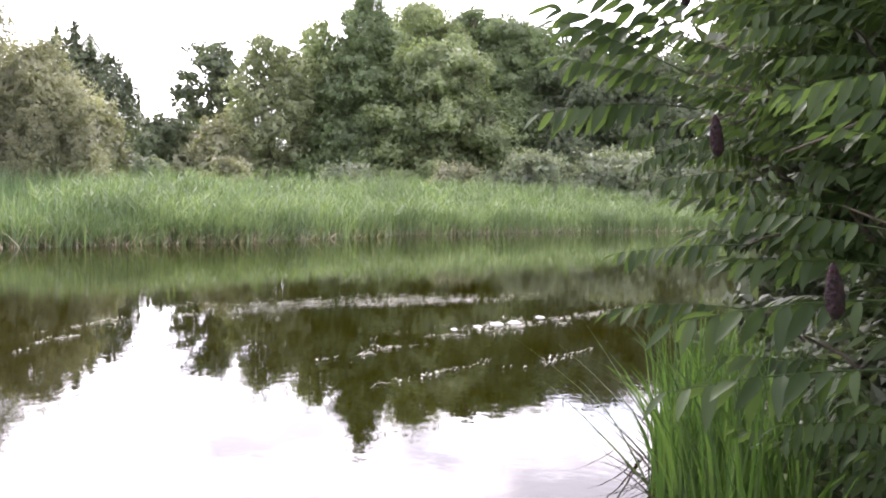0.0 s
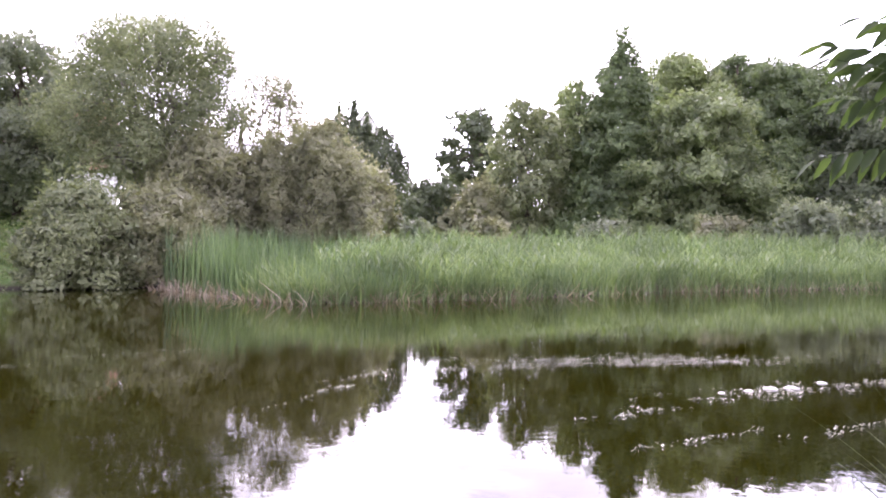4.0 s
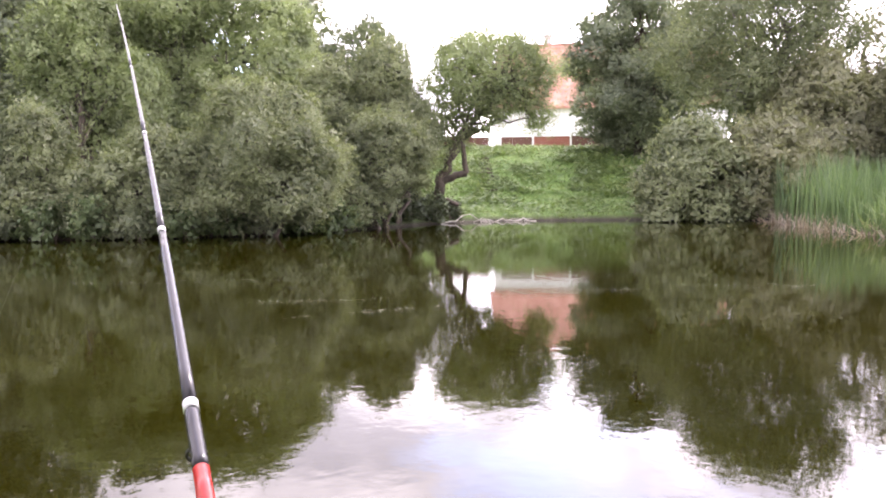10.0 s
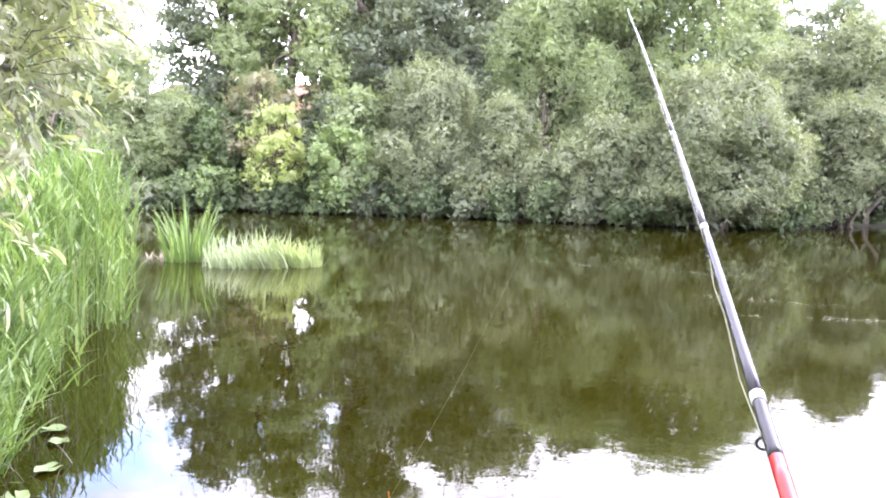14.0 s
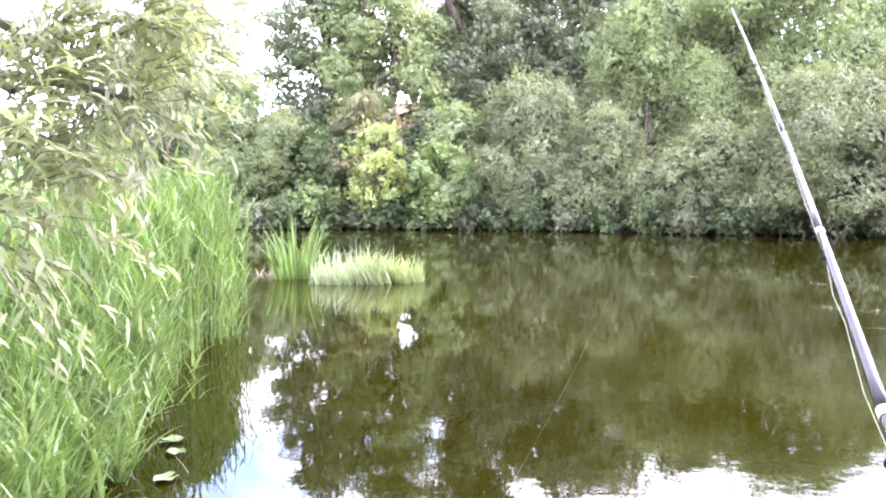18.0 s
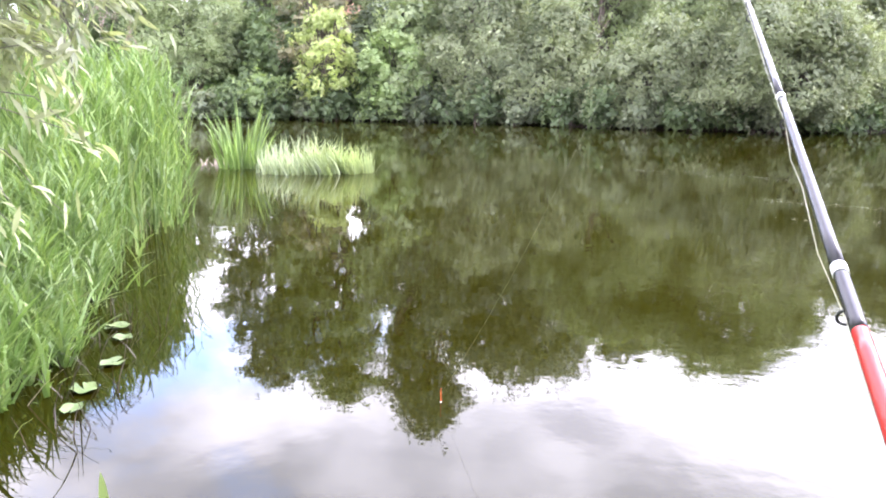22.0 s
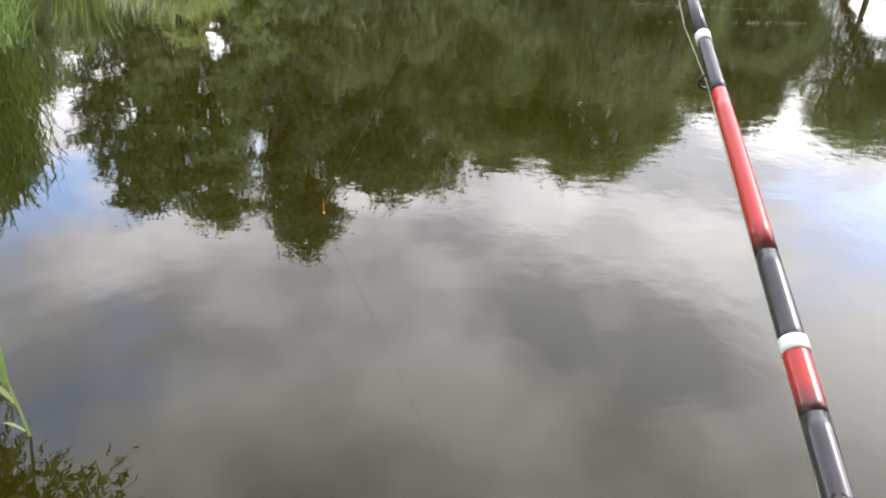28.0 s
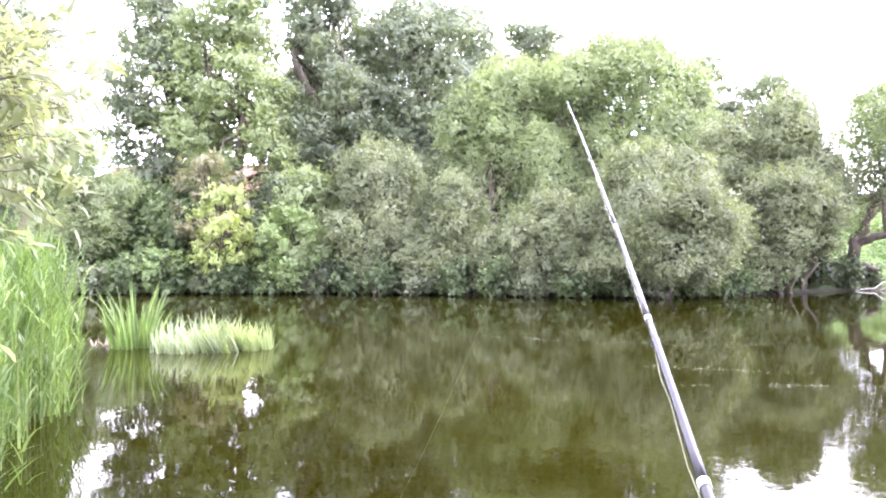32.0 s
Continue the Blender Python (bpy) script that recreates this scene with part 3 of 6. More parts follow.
tree("willow_bush", (5.4, 51.0), mound(R(9), 3.2, 4.4, 8), maple_leaf, "low grey-green willow bush behind the reeds", "bush", leaf=MID, spread=0.35, seed=19, stems=4, trunk=0.1)
tree("willow_bush", (10.6, 51.5), mound(R(10), 3.8, 4.7, 9), maple_leaf, "wide grey-green willow bush behind the reeds", "bush", leaf=MID, spread=0.35, seed=20, stems=4, trunk=0.1)
tree("willow_bush", (19.0, 55.0), mound(R(32), 4.6, 5.2, 8), maple_leaf, "grey-green willow bush on the reedy bank", "bush", leaf=FAR, spread=0.4, seed=201, stems=4, trunk=0.1)
def ragged():
    """Lobes of a dark tree whose top ends in several points."""
    out = [(0.6, 0.2, 5.0, 3.0, 2.6, 4.6), (1.6, 0.6, 8.6, 1.5, 1.5, 2.6), (-1.2, -0.6, 9.6, 1.5, 1.4, 3.0), (0.1, 0.0, 10.8, 1.2, 1.2, 2.4), (2.5, 1.1, 9.4, 1.6, 1.6, 3.0), (3.6, 1.6, 7.0, 1.4, 1.4, 3.3), (-2.0, -0.9, 9.0, 1.3, 1.3, 3.0)]
    for k, (d, top, w) in enumerate([(0.0, 14.4, 1.1), (-1.4, 13.9, 1.0), (1.2, 13.0, 1.1), (2.6, 12.0, 1.2), (-2.5, 12.6, 1.0), (3.6, 9.6, 1.1)]):
        out += [(x + d * 0.91, y + d * 0.42, z, a, b, c) for x, y, z, a, b, c in spire(R(111 + k), w, top, 5, top - 3.4)]
    return out


tree("spiky_tree", (-31.9, 68.0), ragged(), dark_leaf, "dark tree whose ragged top ends in several points", leaf=FAR, spread=0.40, cover=1.1, seed=21, trunk=0.3)
for i, (x, y, w, hh) in enumerate([(-25.5, 57.5, 3.0, 7.0), (-20.4, 58.5, 3.2, 6.6), (-16.4, 57.0, 2.8, 6.0), (-30.5, 55.0, 3.2, 7.4)]):
    tree("hedge_bush", (x, y), mound(R(40 + i), w, hh, 8), dark_leaf if i % 2 else brown_leaf, "dull green bush in the hedge behind the reeds", "bush", leaf=(0.3, 0.14), spread=0.4, seed=50 + i, stems=3, trunk=0.12, group="hedge behind the reeds")
for i, (x, y, w, hh) in enumerate([(-20.6, 45.0, 1.7, 2.9), (-17.4, 46.0, 1.7, 2.8), (-13.0, 47.0, 1.7, 3.0), (-6.4, 48.5, 2.2, 3.0), (0.4, 50.0, 2.4, 3.4)]):
    tree("shrub", (x, y), mound(R(60 + i), w, hh, 6), maple_leaf if i % 2 else brown_leaf, "small dull shrub at the back of the reeds", "bush", leaf=MID, spread=0.3, seed=70 + i, stems=3, trunk=0.06)
tree("brown_bush", (-17.0, 31.8), mound(R(12), 3.0, 7.0, 12), brown_leaf, "tall rounded brownish-green bush behind the reeds", "bush", leaf=(0.15, 0.052), spread=0.32, seed=22, stems=4, trunk=0.14, wood=grey_bark)
tree("sparse_tree", (-19.9, 33.2), oval(R(13), 2.2, up_to((-19.9, 33.2), 9.9), 1.0, 14), brown_leaf, "thin tree with bare arching twigs and few leaves", leaf=(0.15, 0.052), spread=0.3, cover=0.85, shell=0.12, per=36, seed=23, stems=3, trunk=0.24, twigs=200, wood=grey_bark)
tree("sparse_tree", (-24.2, 29.8), oval(R(14), 4.2, up_to((-24.2, 29.8), 11.5), 3.4, 24), willow_leaf, "tall airy willow with a loose feathery top", leaf=(0.15, 0.052), spread=0.34, cover=1.0, shell=0.28, per=36, seed=24, stems=3, trunk=0.3, twigs=220, wood=grey_bark)
tree("back_tree", (-21.1, 29.4), mound(R(18), 2.9, up_to((-21.1, 29.4), 6.6), 12), brown_leaf, "brown-green bush in the thicket beside the levee", "bush", leaf=(0.2, 0.075), spread=0.32, seed=28, stems=4, trunk=0.2)
tree("broad_tree", (-32.2, 30.3), tiers(R(15), 3.15, up_to((-32.2, 30.3), 11.7), 0.8, 60, 0.42), maple_leaf, "dense spreading green tree on the levee before the house", leaf=(0.19, 0.075), spread=0.3, cover=1.1, shell=0.55, seed=25, trunk=0.3, droop=0.5)
tree("waterside_bush", (-21.5, 22.9), tiers(R(16), 1.95, 3.7, 0.1, 44, 0.55, 0.30), willow_leaf, "loose willow bush at the water's edge beside the reeds", "bush", leaf=(0.19, 0.06), spread=0.42, cover=0.95, seed=26, stems=6, trunk=0.14, wood=grey_bark)
tree("waterside_bush", (-19.9, 25.6), tiers(R(17), 2.1, 3.5, 0.1, 44, 0.55, 0.30), brown_leaf, "brownish willow bush at the water's edge beside the reeds", "bush", leaf=(0.19, 0.06), spread=0.42, cover=0.95, seed=27, stems=6, trunk=0.14, wood=grey_bark)
tree("back_tree", (-20.2, 31.6), mound(R(182), 2.6, 5.6, 10), brown_leaf, "brown-green bush under the thin tree", "bush", leaf=(0.18, 0.07), spread=0.32, seed=282, stems=3, trunk=0.2)
tree("back_tree", (-25.6, 34.0), mound(R(181), 2.2, 2.8, 9), brown_leaf, "brown-green bush behind the airy willow", "bush", leaf=MID, spread=0.34, seed=281, stems=3, trunk=0.2)


def leaning_willow():
    """The round-headed willow with a crooked stem that leans out of the levee."""
    rng = R(300)
    at = (-25.7, 14.5)
    z0 = gz(*at)
    ob = thing("leaning_willow", (at[0], at[1], z0 - 0.1), "round-headed willow with a crooked leaning trunk on the levee", "tree")
    ex = np.array([0.56, 0.83, 0])     # along the bank
    up = np.array([0, 0, 1.0])
    c = ex * 2.4
    lobes = [(c[0], c[1], 5.45 - z0, 1.6, 1.6, 1.2)]
    for i in range(17):
        a = i * 2.4
        r = 0.55 + 0.45 * rng.random()
        p = c + ex * (math.cos(a) * 2.05 * r - 0.42) + up * (5.4 - z0 + math.sin(a) * 1.35 * r) + np.array([-0.83, 0.56, 0]) * rng.uniform(-0.9, 0.9)
        lobes.append((p[0], p[1], p[2], rng.uniform(0.5, 0.95), rng.uniform(0.5, 0.95), rng.uniform(0.4, 0.72)))
    for s, z in ((-1.9, 4.1), (-1.6, 3.5), (-2.1, 4.7), (-0.6, 3.8), (1.2, 3.9), (-2.6, 3.7), (-2.9, 3.0), (-2.5, 2.7)):
        lobes.append((c[0] + ex[0] * s, c[1] + ex[1] * s, z - z0, 0.6, 0.6, 0.55))
    v, f, cl = foliage(rng, lobes, NEAR, 0.26, 1.25, 50, 0.35, 0.2, shell=0.45)
    bend, crook, fork = ex * 0.1 + up * (1.55 - z0), ex * 1.05 + up * (1.9 - z0), ex * 0.85 + up * (3.1 - z0)
    mid = ex * 0.45 + up * (2.5 - z0)
    paths = [limb(rng, -up * 0.3 - ex * 0.25, bend, 0.22, 0.19, 6, 0.0), limb(rng, bend - ex * 0.05, mid, 0.19, 0.16, 5, 0.04), limb(rng, mid, fork, 0.19, 0.15, 5, -0.05), limb(rng, bend, crook, 0.15, 0.12, 6, 0.10),
             limb(rng, crook, fork + up * 0.1, 0.11, 0.08, 5, 0.03), limb(rng, ex * -0.3 + up * (0.9 - z0), ex * 0.75 + up * (0.75 - z0), 0.12, 0.08, 6, 0.08), limb(rng, fork, c + up * (4.6 - z0), 0.11, 0.06, 6, 0.08),
             limb(rng, fork, c - ex * 1.6 + up * (4.8 - z0), 0.09, 0.04, 6, -0.1)]
    for g in lobes:
        paths.append(limb(rng, fork if g[2] < 4.6 - z0 else c + up * (4.6 - z0), g[:3], 0.06, 0.015, 6, 0.06))
    for g in cl[::6]:
        paths.append(limb(rng, c + up * (5.0 - z0), g, 0.02, 0.006, 5, 0.05))
    part("trunk", mesh_of("trunk", *tubes(paths, 7), bark, True), ob)
    part("crown", mesh_of("crown", v, f, bright_leaf), ob)


leaning_willow()

# the thicket along the far bank, opposite the angler
def willow(name, at, big, top, mat, label, seed, category="bush", leaf=NEAR, spread=0.22, k=11, stems=5, trunk=0.18, cover=1.25, shell=0.9, size=(0.26, 0.44), tilt=1.0):
    """A billowing willow from a few domes: place aside along the bank, depth, height of the middle over the water, radii."""
    foot = max(gz(*at), 0.0) - 0.1
    n = np.array([-at[0], -at[1]]) / math.hypot(*at)      # towards the river
    a = np.array([-n[1], n[0]])
    domes = [(a[0] * u - n[0] * d, a[1] * u - n[1] * d, z - foot, r, r, c) for u, d, z, r, c in big]
    return tree(name, at, billow(R(seed), domes, k, size), mat, label, category, leaf=leaf, spread=spread, cover=cover, shell=shell, seed=seed + 1, stems=stems, trunk=trunk, floor=0.2)


willow("front_willow", (-21.6, 6.5), [(0.0, 0.0, 2.3, 2.0, 1.9), (-1.3, 0.2, 1.5, 1.3, 1.4), (1.35, 0.1, 1.7, 1.25, 1.5), (-0.4, 0.4, 1.1, 2.0, 1.0), (0.9, -0.5, 1.0, 1.3, 0.9)], 4.1, willow_leaf,
       "big rounded grey-green willow bush overhanging the water", 80)
willow("front_willow", (-22.7, 3.4), [(0.0, 0.0, 1.2, 1.4, 1.3), (-0.9, 0.0, 0.9, 1.1, 1.0), (0.9, 0.0, 0.9, 1.1, 1.0), (0.7, 0.4, 1.9, 1.0, 1.2)], 3.0, willow_leaf, "low grey-green willow bush at the water's edge", 82, trunk=0.15)
willow("front_willow", (-23.6, 1.2), [(0.0, 0.0, 2.0, 1.15, 1.35), (0.7, -0.1, 0.9, 1.1, 1.0), (-0.7, -0.1, 0.9, 1.1, 1.0)], 3.3, willow_leaf, "pale grey-green willow bush at the water's edge", 182, trunk=0.15)
willow("front_willow", (-24.5, -0.8), [(0.0, 0.0, 3.0, 1.5, 1.7), (-0.5, -0.3, 1.4, 1.4, 1.3), (0.6, -0.3, 1.3, 1.4, 1.2), (-0.9, 0.3, 3.3, 0.7, 0.9)], 4.7, willow_leaf, "tall rounded grey-green willow bush on the bank", 84)
willow("front_willow", (-23.0, 11.0), [(0.0, 0.0, 2.3, 1.4, 1.45), (0.8, 0.0, 2.2, 1.0, 1.1), (-0.8, 0.2, 1.5, 1.2, 1.2), (-0.8, -0.2, 0.9, 1.2, 0.9)], 3.8, willow_leaf, "rounded willow bush leaning over the bank beside the lawn", 86)
willow("front_willow", (-24.8, 12.0), [(0.0, 0.0, 4.8, 1.1, 1.3), (0.6, 0.0, 3.6, 1.2, 1.4), (0.3, 0.0, 3.0, 1.3, 1.4), (0.7, 0.0, 3.0, 1.1, 1.3), (-0.4, 0.2, 2.4, 1.3, 1.5)], 5.7, willow_leaf, "upright willow rising behind the waterside bush", 186)
willow("front_willow", (-25.2, 9.9), [(0.0, 0.0, 3.9, 1.4, 1.4), (-0.6, 0.0, 2.5, 1.3, 1.5), (0.5, 0.2, 2.0, 1.4, 1.6)], 5.0, willow_leaf, "grey-green willow in the thicket", 88)
willow("large_willow", (-28.5, 7.5), [(0.2, 0.0, 7.1, 2.5, 2.2), (-1.5, 0.0, 6.9, 1.5, 1.6), (1.6, 0.0, 6.5, 1.6, 1.8), (0.8, -0.5, 4.8, 2.2, 1.8), (-1.3, 0.3, 4.4, 2.0, 2.0), (0.0, 0.8, 2.2, 2.6, 2.2)], 8.8, bright_leaf,
       "large light green willow with billowing crown", 90, "tree", (0.14, 0.046), 0.3, 13, 3, 0.35)
willow("large_willow", (-28.0, 3.0), [(0.0, 0.0, 6.2, 1.4, 1.5), (-0.8, 0.1, 4.9, 1.2, 1.4), (0.7, 0.0, 4.7, 1.3, 1.4), (0.9, 0.4, 6.9, 0.9, 1.0), (0.0, 0.4, 3.4, 1.6, 1.4)], 7.3, bright_leaf,
       "light green willow beside the large one", 92, "tree", (0.14, 0.046), 0.28, 12, 3, 0.25)
willow("large_willow", (-26.2, 4.4), [(0.0, 0.0, 4.4, 0.85, 1.0), (0.3, -0.1, 3.3, 1.0, 1.2), (-0.2, -0.1, 2.2, 1.1, 1.2)], 5.4, bright_leaf, "slim light green willow standing before the large one", 192, "tree", NEAR, 0.24, 10, 2, 0.14)
for at, w, top, low, n, mat, lf, label in [
        ((-39.8, 6.0), 2.7, 12.6, 2.0, 40, maple_leaf, MID, "tall green tree rising behind the willows"),
        ((-39.4, 14.6), 2.0, 10.9, 2.0, 32, maple_leaf, MID, "dark green tree rising behind the willows"),
        ((-38.3, 17.3), 2.2, 9.8, 2.0, 28, maple_leaf, MID, "open green tree behind the levee"),
        ((-36.2, 0.4), 3.8, 12.6, 0.8, 70, maple_leaf, (0.19, 0.085), "broad dark green maple with leaves in shelves"),
        ((-33.6, -3.6), 2.5, 14.6, 0.8, 70, maple_leaf, (0.19, 0.085), "tall dark maple with bare trunk showing between its boughs"),
        ((-30.6, -6.7), 2.2, 11.8, 0.8, 72, bright_leaf, (0.17, 0.075), "tall yellowish green maple with drooping shelves of leaves"),
        ((-32.0, -9.9), 2.2, 11.7, 0.8, 64, maple_leaf, (0.19, 0.085), "tall blue-green maple with a ragged outline"),
        ((-32.7, -16.2), 2.3, 11.6, 0.8, 48, maple_leaf, (0.19, 0.085), "green tree at the end of the maple row")]:
    seed = int(-at[0] * 10)
    tree("tall_tree", at, tiers(R(seed), w, up_to(at, top), low, n, 0.36, 0.48), mat, label, leaf=lf, spread=0.30, cover=1.0, shell=0.35, per=40, seed=seed + 1, trunk=0.28, twigs=70, droop=0.5, flat=0.5)
willow("round_willow", (-25.4, -10.4), [(-0.45, 0.0, 3.8, 1.3, 1.4), (-0.8, 0.0, 3.0, 1.2, 1.3), (0.9, 0.0, 2.6, 1.2, 1.2), (0.0, 0.2, 2.0, 1.7, 1.2)], 5.2, bright_leaf, "rounded green willow on the far bank", 110, "tree", NEAR, 0.24, 11, 2, 0.16)
willow("round_willow", (-27.5, -14.8), [(0.0, 0.0, 3.2, 2.0, 1.8), (-1.2, 0.0, 2.2, 1.4, 1.5), (1.2, 0.0, 2.2, 1.4, 1.5)], 5.0, green_leaf, "green willow farther up the far bank", 112, "tree", (0.14, 0.046), 0.3, 10, 3, 0.2)
tree("yellow_shrub", (-23.9, -5.5), tiers(R(114), 0.85, up_to((-23.9, -5.5), 3.2), 0.9, 26, 0.5), yellow_leaf, "bright yellow-green elder shrub", "bush", leaf=(0.15, 0.075), spread=0.18, cover=1.0, shell=0.6, seed=115, stems=3, trunk=0.06)
tree("green_shrub", (-24.8, -3.2), tiers(R(116), 1.2, up_to((-24.8, -3.2), 3.7), 0.1, 40, 0.55, 0.3), bright_leaf, "fresh green shrub hung with creepers", "bush", leaf=(0.15, 0.075), spread=0.22, seed=117, stems=4, trunk=0.08)
tree("green_shrub", (-24.1, -3.6), tiers(R(216), 1.05, 2.7, 0.05, 36, 0.55, 0.35), lime_leaf, "light green creeper at the foot of the bank", "bush", leaf=(0.14, 0.07), spread=0.2, seed=217, stems=3, trunk=0.05)
tree("green_shrub", (-26.4, -7.6), mound(R(118), 2.0, up_to((-26.4, -7.6), 3.4), 12, 0.25), green_leaf, "shady green undergrowth on the far bank", "bush", leaf=(0.17, 0.09), spread=0.28, seed=119, stems=5, trunk=0.1)
tree("rusty_shrub", (-25.9, -6.4), tiers(R(218), 1.2, up_to((-25.9, -6.4), 4.2), 1.2, 22, 0.4), rust_leaf, "shrub with reddish green drooping leaves", "bush", leaf=(0.17, 0.08), spread=0.24, cover=0.9, shell=0.4, seed=219, stems=3, trunk=0.07)
tree("green_shrub", (-23.95, -5.5), mound(R(122), 1.0, 1.35, 7, 0.3), green_leaf, "low green shrub at the foot of the elder", "bush", leaf=(0.13, 0.06), spread=0.2, seed=123, stems=3, trunk=0.04)
tree("yellow_shrub", (-24.1, -7.6), tiers(R(120), 0.75, 1.35, 0.1, 18, 0.5), lime_leaf, "low yellow-green plant at the water's edge", "bush", leaf=(0.14, 0.075), spread=0.18, seed=121, stems=3, trunk=0.04)
# brush whose dark leaf colour imitates the shadow under and between the willows
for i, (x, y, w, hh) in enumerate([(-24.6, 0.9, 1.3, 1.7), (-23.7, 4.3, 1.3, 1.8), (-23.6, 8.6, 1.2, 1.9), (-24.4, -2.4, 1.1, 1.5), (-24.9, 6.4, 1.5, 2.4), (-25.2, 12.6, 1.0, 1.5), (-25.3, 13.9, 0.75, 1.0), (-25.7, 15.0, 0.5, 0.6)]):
    tree("undergrowth", (x, y), mound(R(220 + i), w, hh, 8, 0.15), dark_leaf, "dark-leaved brush standing in for shade under the waterside willows", "bush", leaf=(0.15, 0.07), spread=0.2, seed=225 + i, stems=5, trunk=0.1, twigs=20,
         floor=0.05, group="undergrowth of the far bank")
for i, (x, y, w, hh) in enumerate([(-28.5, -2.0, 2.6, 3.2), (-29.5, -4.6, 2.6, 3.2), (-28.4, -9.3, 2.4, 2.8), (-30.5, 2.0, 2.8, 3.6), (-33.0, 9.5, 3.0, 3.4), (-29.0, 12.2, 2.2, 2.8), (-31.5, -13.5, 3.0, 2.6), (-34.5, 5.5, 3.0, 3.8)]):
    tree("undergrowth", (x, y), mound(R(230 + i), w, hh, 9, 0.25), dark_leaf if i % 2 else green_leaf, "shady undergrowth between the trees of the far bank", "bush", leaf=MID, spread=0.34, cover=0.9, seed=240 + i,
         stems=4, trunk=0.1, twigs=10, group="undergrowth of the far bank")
for i, (x, y, w, hh) in enumerate([(-50, -6, 4, 8), (-52, 3, 4, 8), (-60, 14, 5, 6), (-62, 24, 5, 6), (-48, 62, 5, 8), (-12, 84, 7, 12), (-30, 88, 6, 8), (34, 74, 7, 14)]):
    tree("background_tree", (x, y), oval(R(260 + i), w, hh, 0.4, 12), green_leaf if i % 2 else dark_leaf, "green tree standing well beyond the river bank", "tree", leaf=(0.46, 0.26), spread=0.6, cover=0.8, seed=280 + i,
         twigs=10, group="trees beyond the bank")
for i in range(21):
    y = -12.5 + i * 1.06
    x = float(np.interp(y, [-18, -9.5, -6, -2.4, 1, 4, 8, 11.5, 14], [-26, -23.8, -24.4, -24, -23.2, -21.9, -21.7, -23.4, -25])) + 0.05
    tree("bank_shrub", (x, y), mound(R(130 + i), 0.85, 0.9 + 0.25 * (i % 3), 7, 0.15), green_leaf if i % 3 else osier_leaf, "low green plants hanging over the bank's edge", "bush", leaf=(0.15, 0.07),
         spread=0.18, seed=150 + i, stems=3, trunk=0.04, group="plants along the bank's edge")
# unseen trees behind and beside the angler, added to block sky light
# crown above the view, added to keep sky light off the sumac
tree("unseen_shade_tree", (3.3, 1.3), oval(R(326), 2.4, 7.4, 3.0, 12), green_leaf, "unseen leafy green tree added to shade the sumac", leaf=(0.22, 0.11), spread=0.30, cover=1.1, seed=336, twigs=20, group="trees of the near bank")
for i, (x, y, w, hh) in enumerate([(5.0, -2.2, 2.9, 8.0), (5.0, -8.5, 3.2, 8.5), (4.6, 2.4, 2.8, 8.0), (-1.0, -9.5, 3.0, 7.5), (10.5, 9.0, 3.0, 7.0)]):
    tree("unseen_shade_tree", (x, y), oval(R(320 + i), w, hh, 0.8, 11), green_leaf, "unseen leafy green tree added to block sky light on the near bank", leaf=(0.30, 0.16), spread=0.34, cover=0.8, seed=330 + i, twigs=10, group="trees of the near bank")


# ---- reeds ----
def scatter(rng, poly, k):
    """k random places within a polygon."""
    poly = np.asarray(poly, float)
    lo, hi = poly.min(0), poly.max(0)
    out = np.zeros((0, 2))
    while len(out) < k:
        p = rng.uniform(lo, hi, (k * 3, 2))
        inside = np.zeros(len(p), bool)
        for (ax, ay), (bx, by) in zip(poly, np.roll(poly, -1, 0)):
            inside ^= ((ay > p[:, 1]) != (by > p[:, 1])) & (p[:, 0] < (bx - ax) * (p[:, 1] - ay) / ((by - ay) or 1e-9) + ax)
        out = np.concatenate([out, p[inside]])
    return out[:k]


def stuff(name, vf, mat, label, category):
    return tagged(new(name, mesh_of(name, *vf, mat)), label, category, kind="stuff")


def rooted(p, sink=0.1):
    return np.column_stack([p, np.maximum(ground_z(p[:, 0], p[:, 1]), -0.25) - sink])


def leafy_stems(rng, root, hgt, lean, ang, leaf_len, leaf_wid, n, low=0.22, stem=0.008, segs=4, spread=(0.25, 0.7)):
    """Reed stems with narrow leaves that spring from them at an angle and hang over at the tip."""
    k = len(root)
    V, F = blades(rng, root, hgt, np.full(k, stem), lean, np.zeros(k), 3, ang)
    out = np.column_stack([np.cos(ang), np.sin(ang), np.zeros(k)])
    verts, faces, base = [V], [F], len(V)
    first = rng.uniform(0, 2 * np.pi, k)
    for i in range(n):
        s = low + (0.97 - low) * (i + rng.uniform(0, 0.8, k)) / n
        at = root + np.array([0, 0, 1.0]) * (hgt * s)[:, None] + out * (hgt * lean * s)[:, None]
        ln = leaf_len * rng.uniform(0.7, 1.3, k) * np.where(s > 0.85, 0.7, 1.0)
        v, f = blades(rng, at, ln, leaf_wid * rng.uniform(0.7, 1.2, k), rng.uniform(*spread, k), rng.uniform(0.1, 1.0, k), segs, first + i * np.pi + rng.normal(0, 0.6, k))
        verts.append(v)
        faces.append(f + base)
        base += len(v)
    return np.concatenate(verts), np.concatenate(faces)


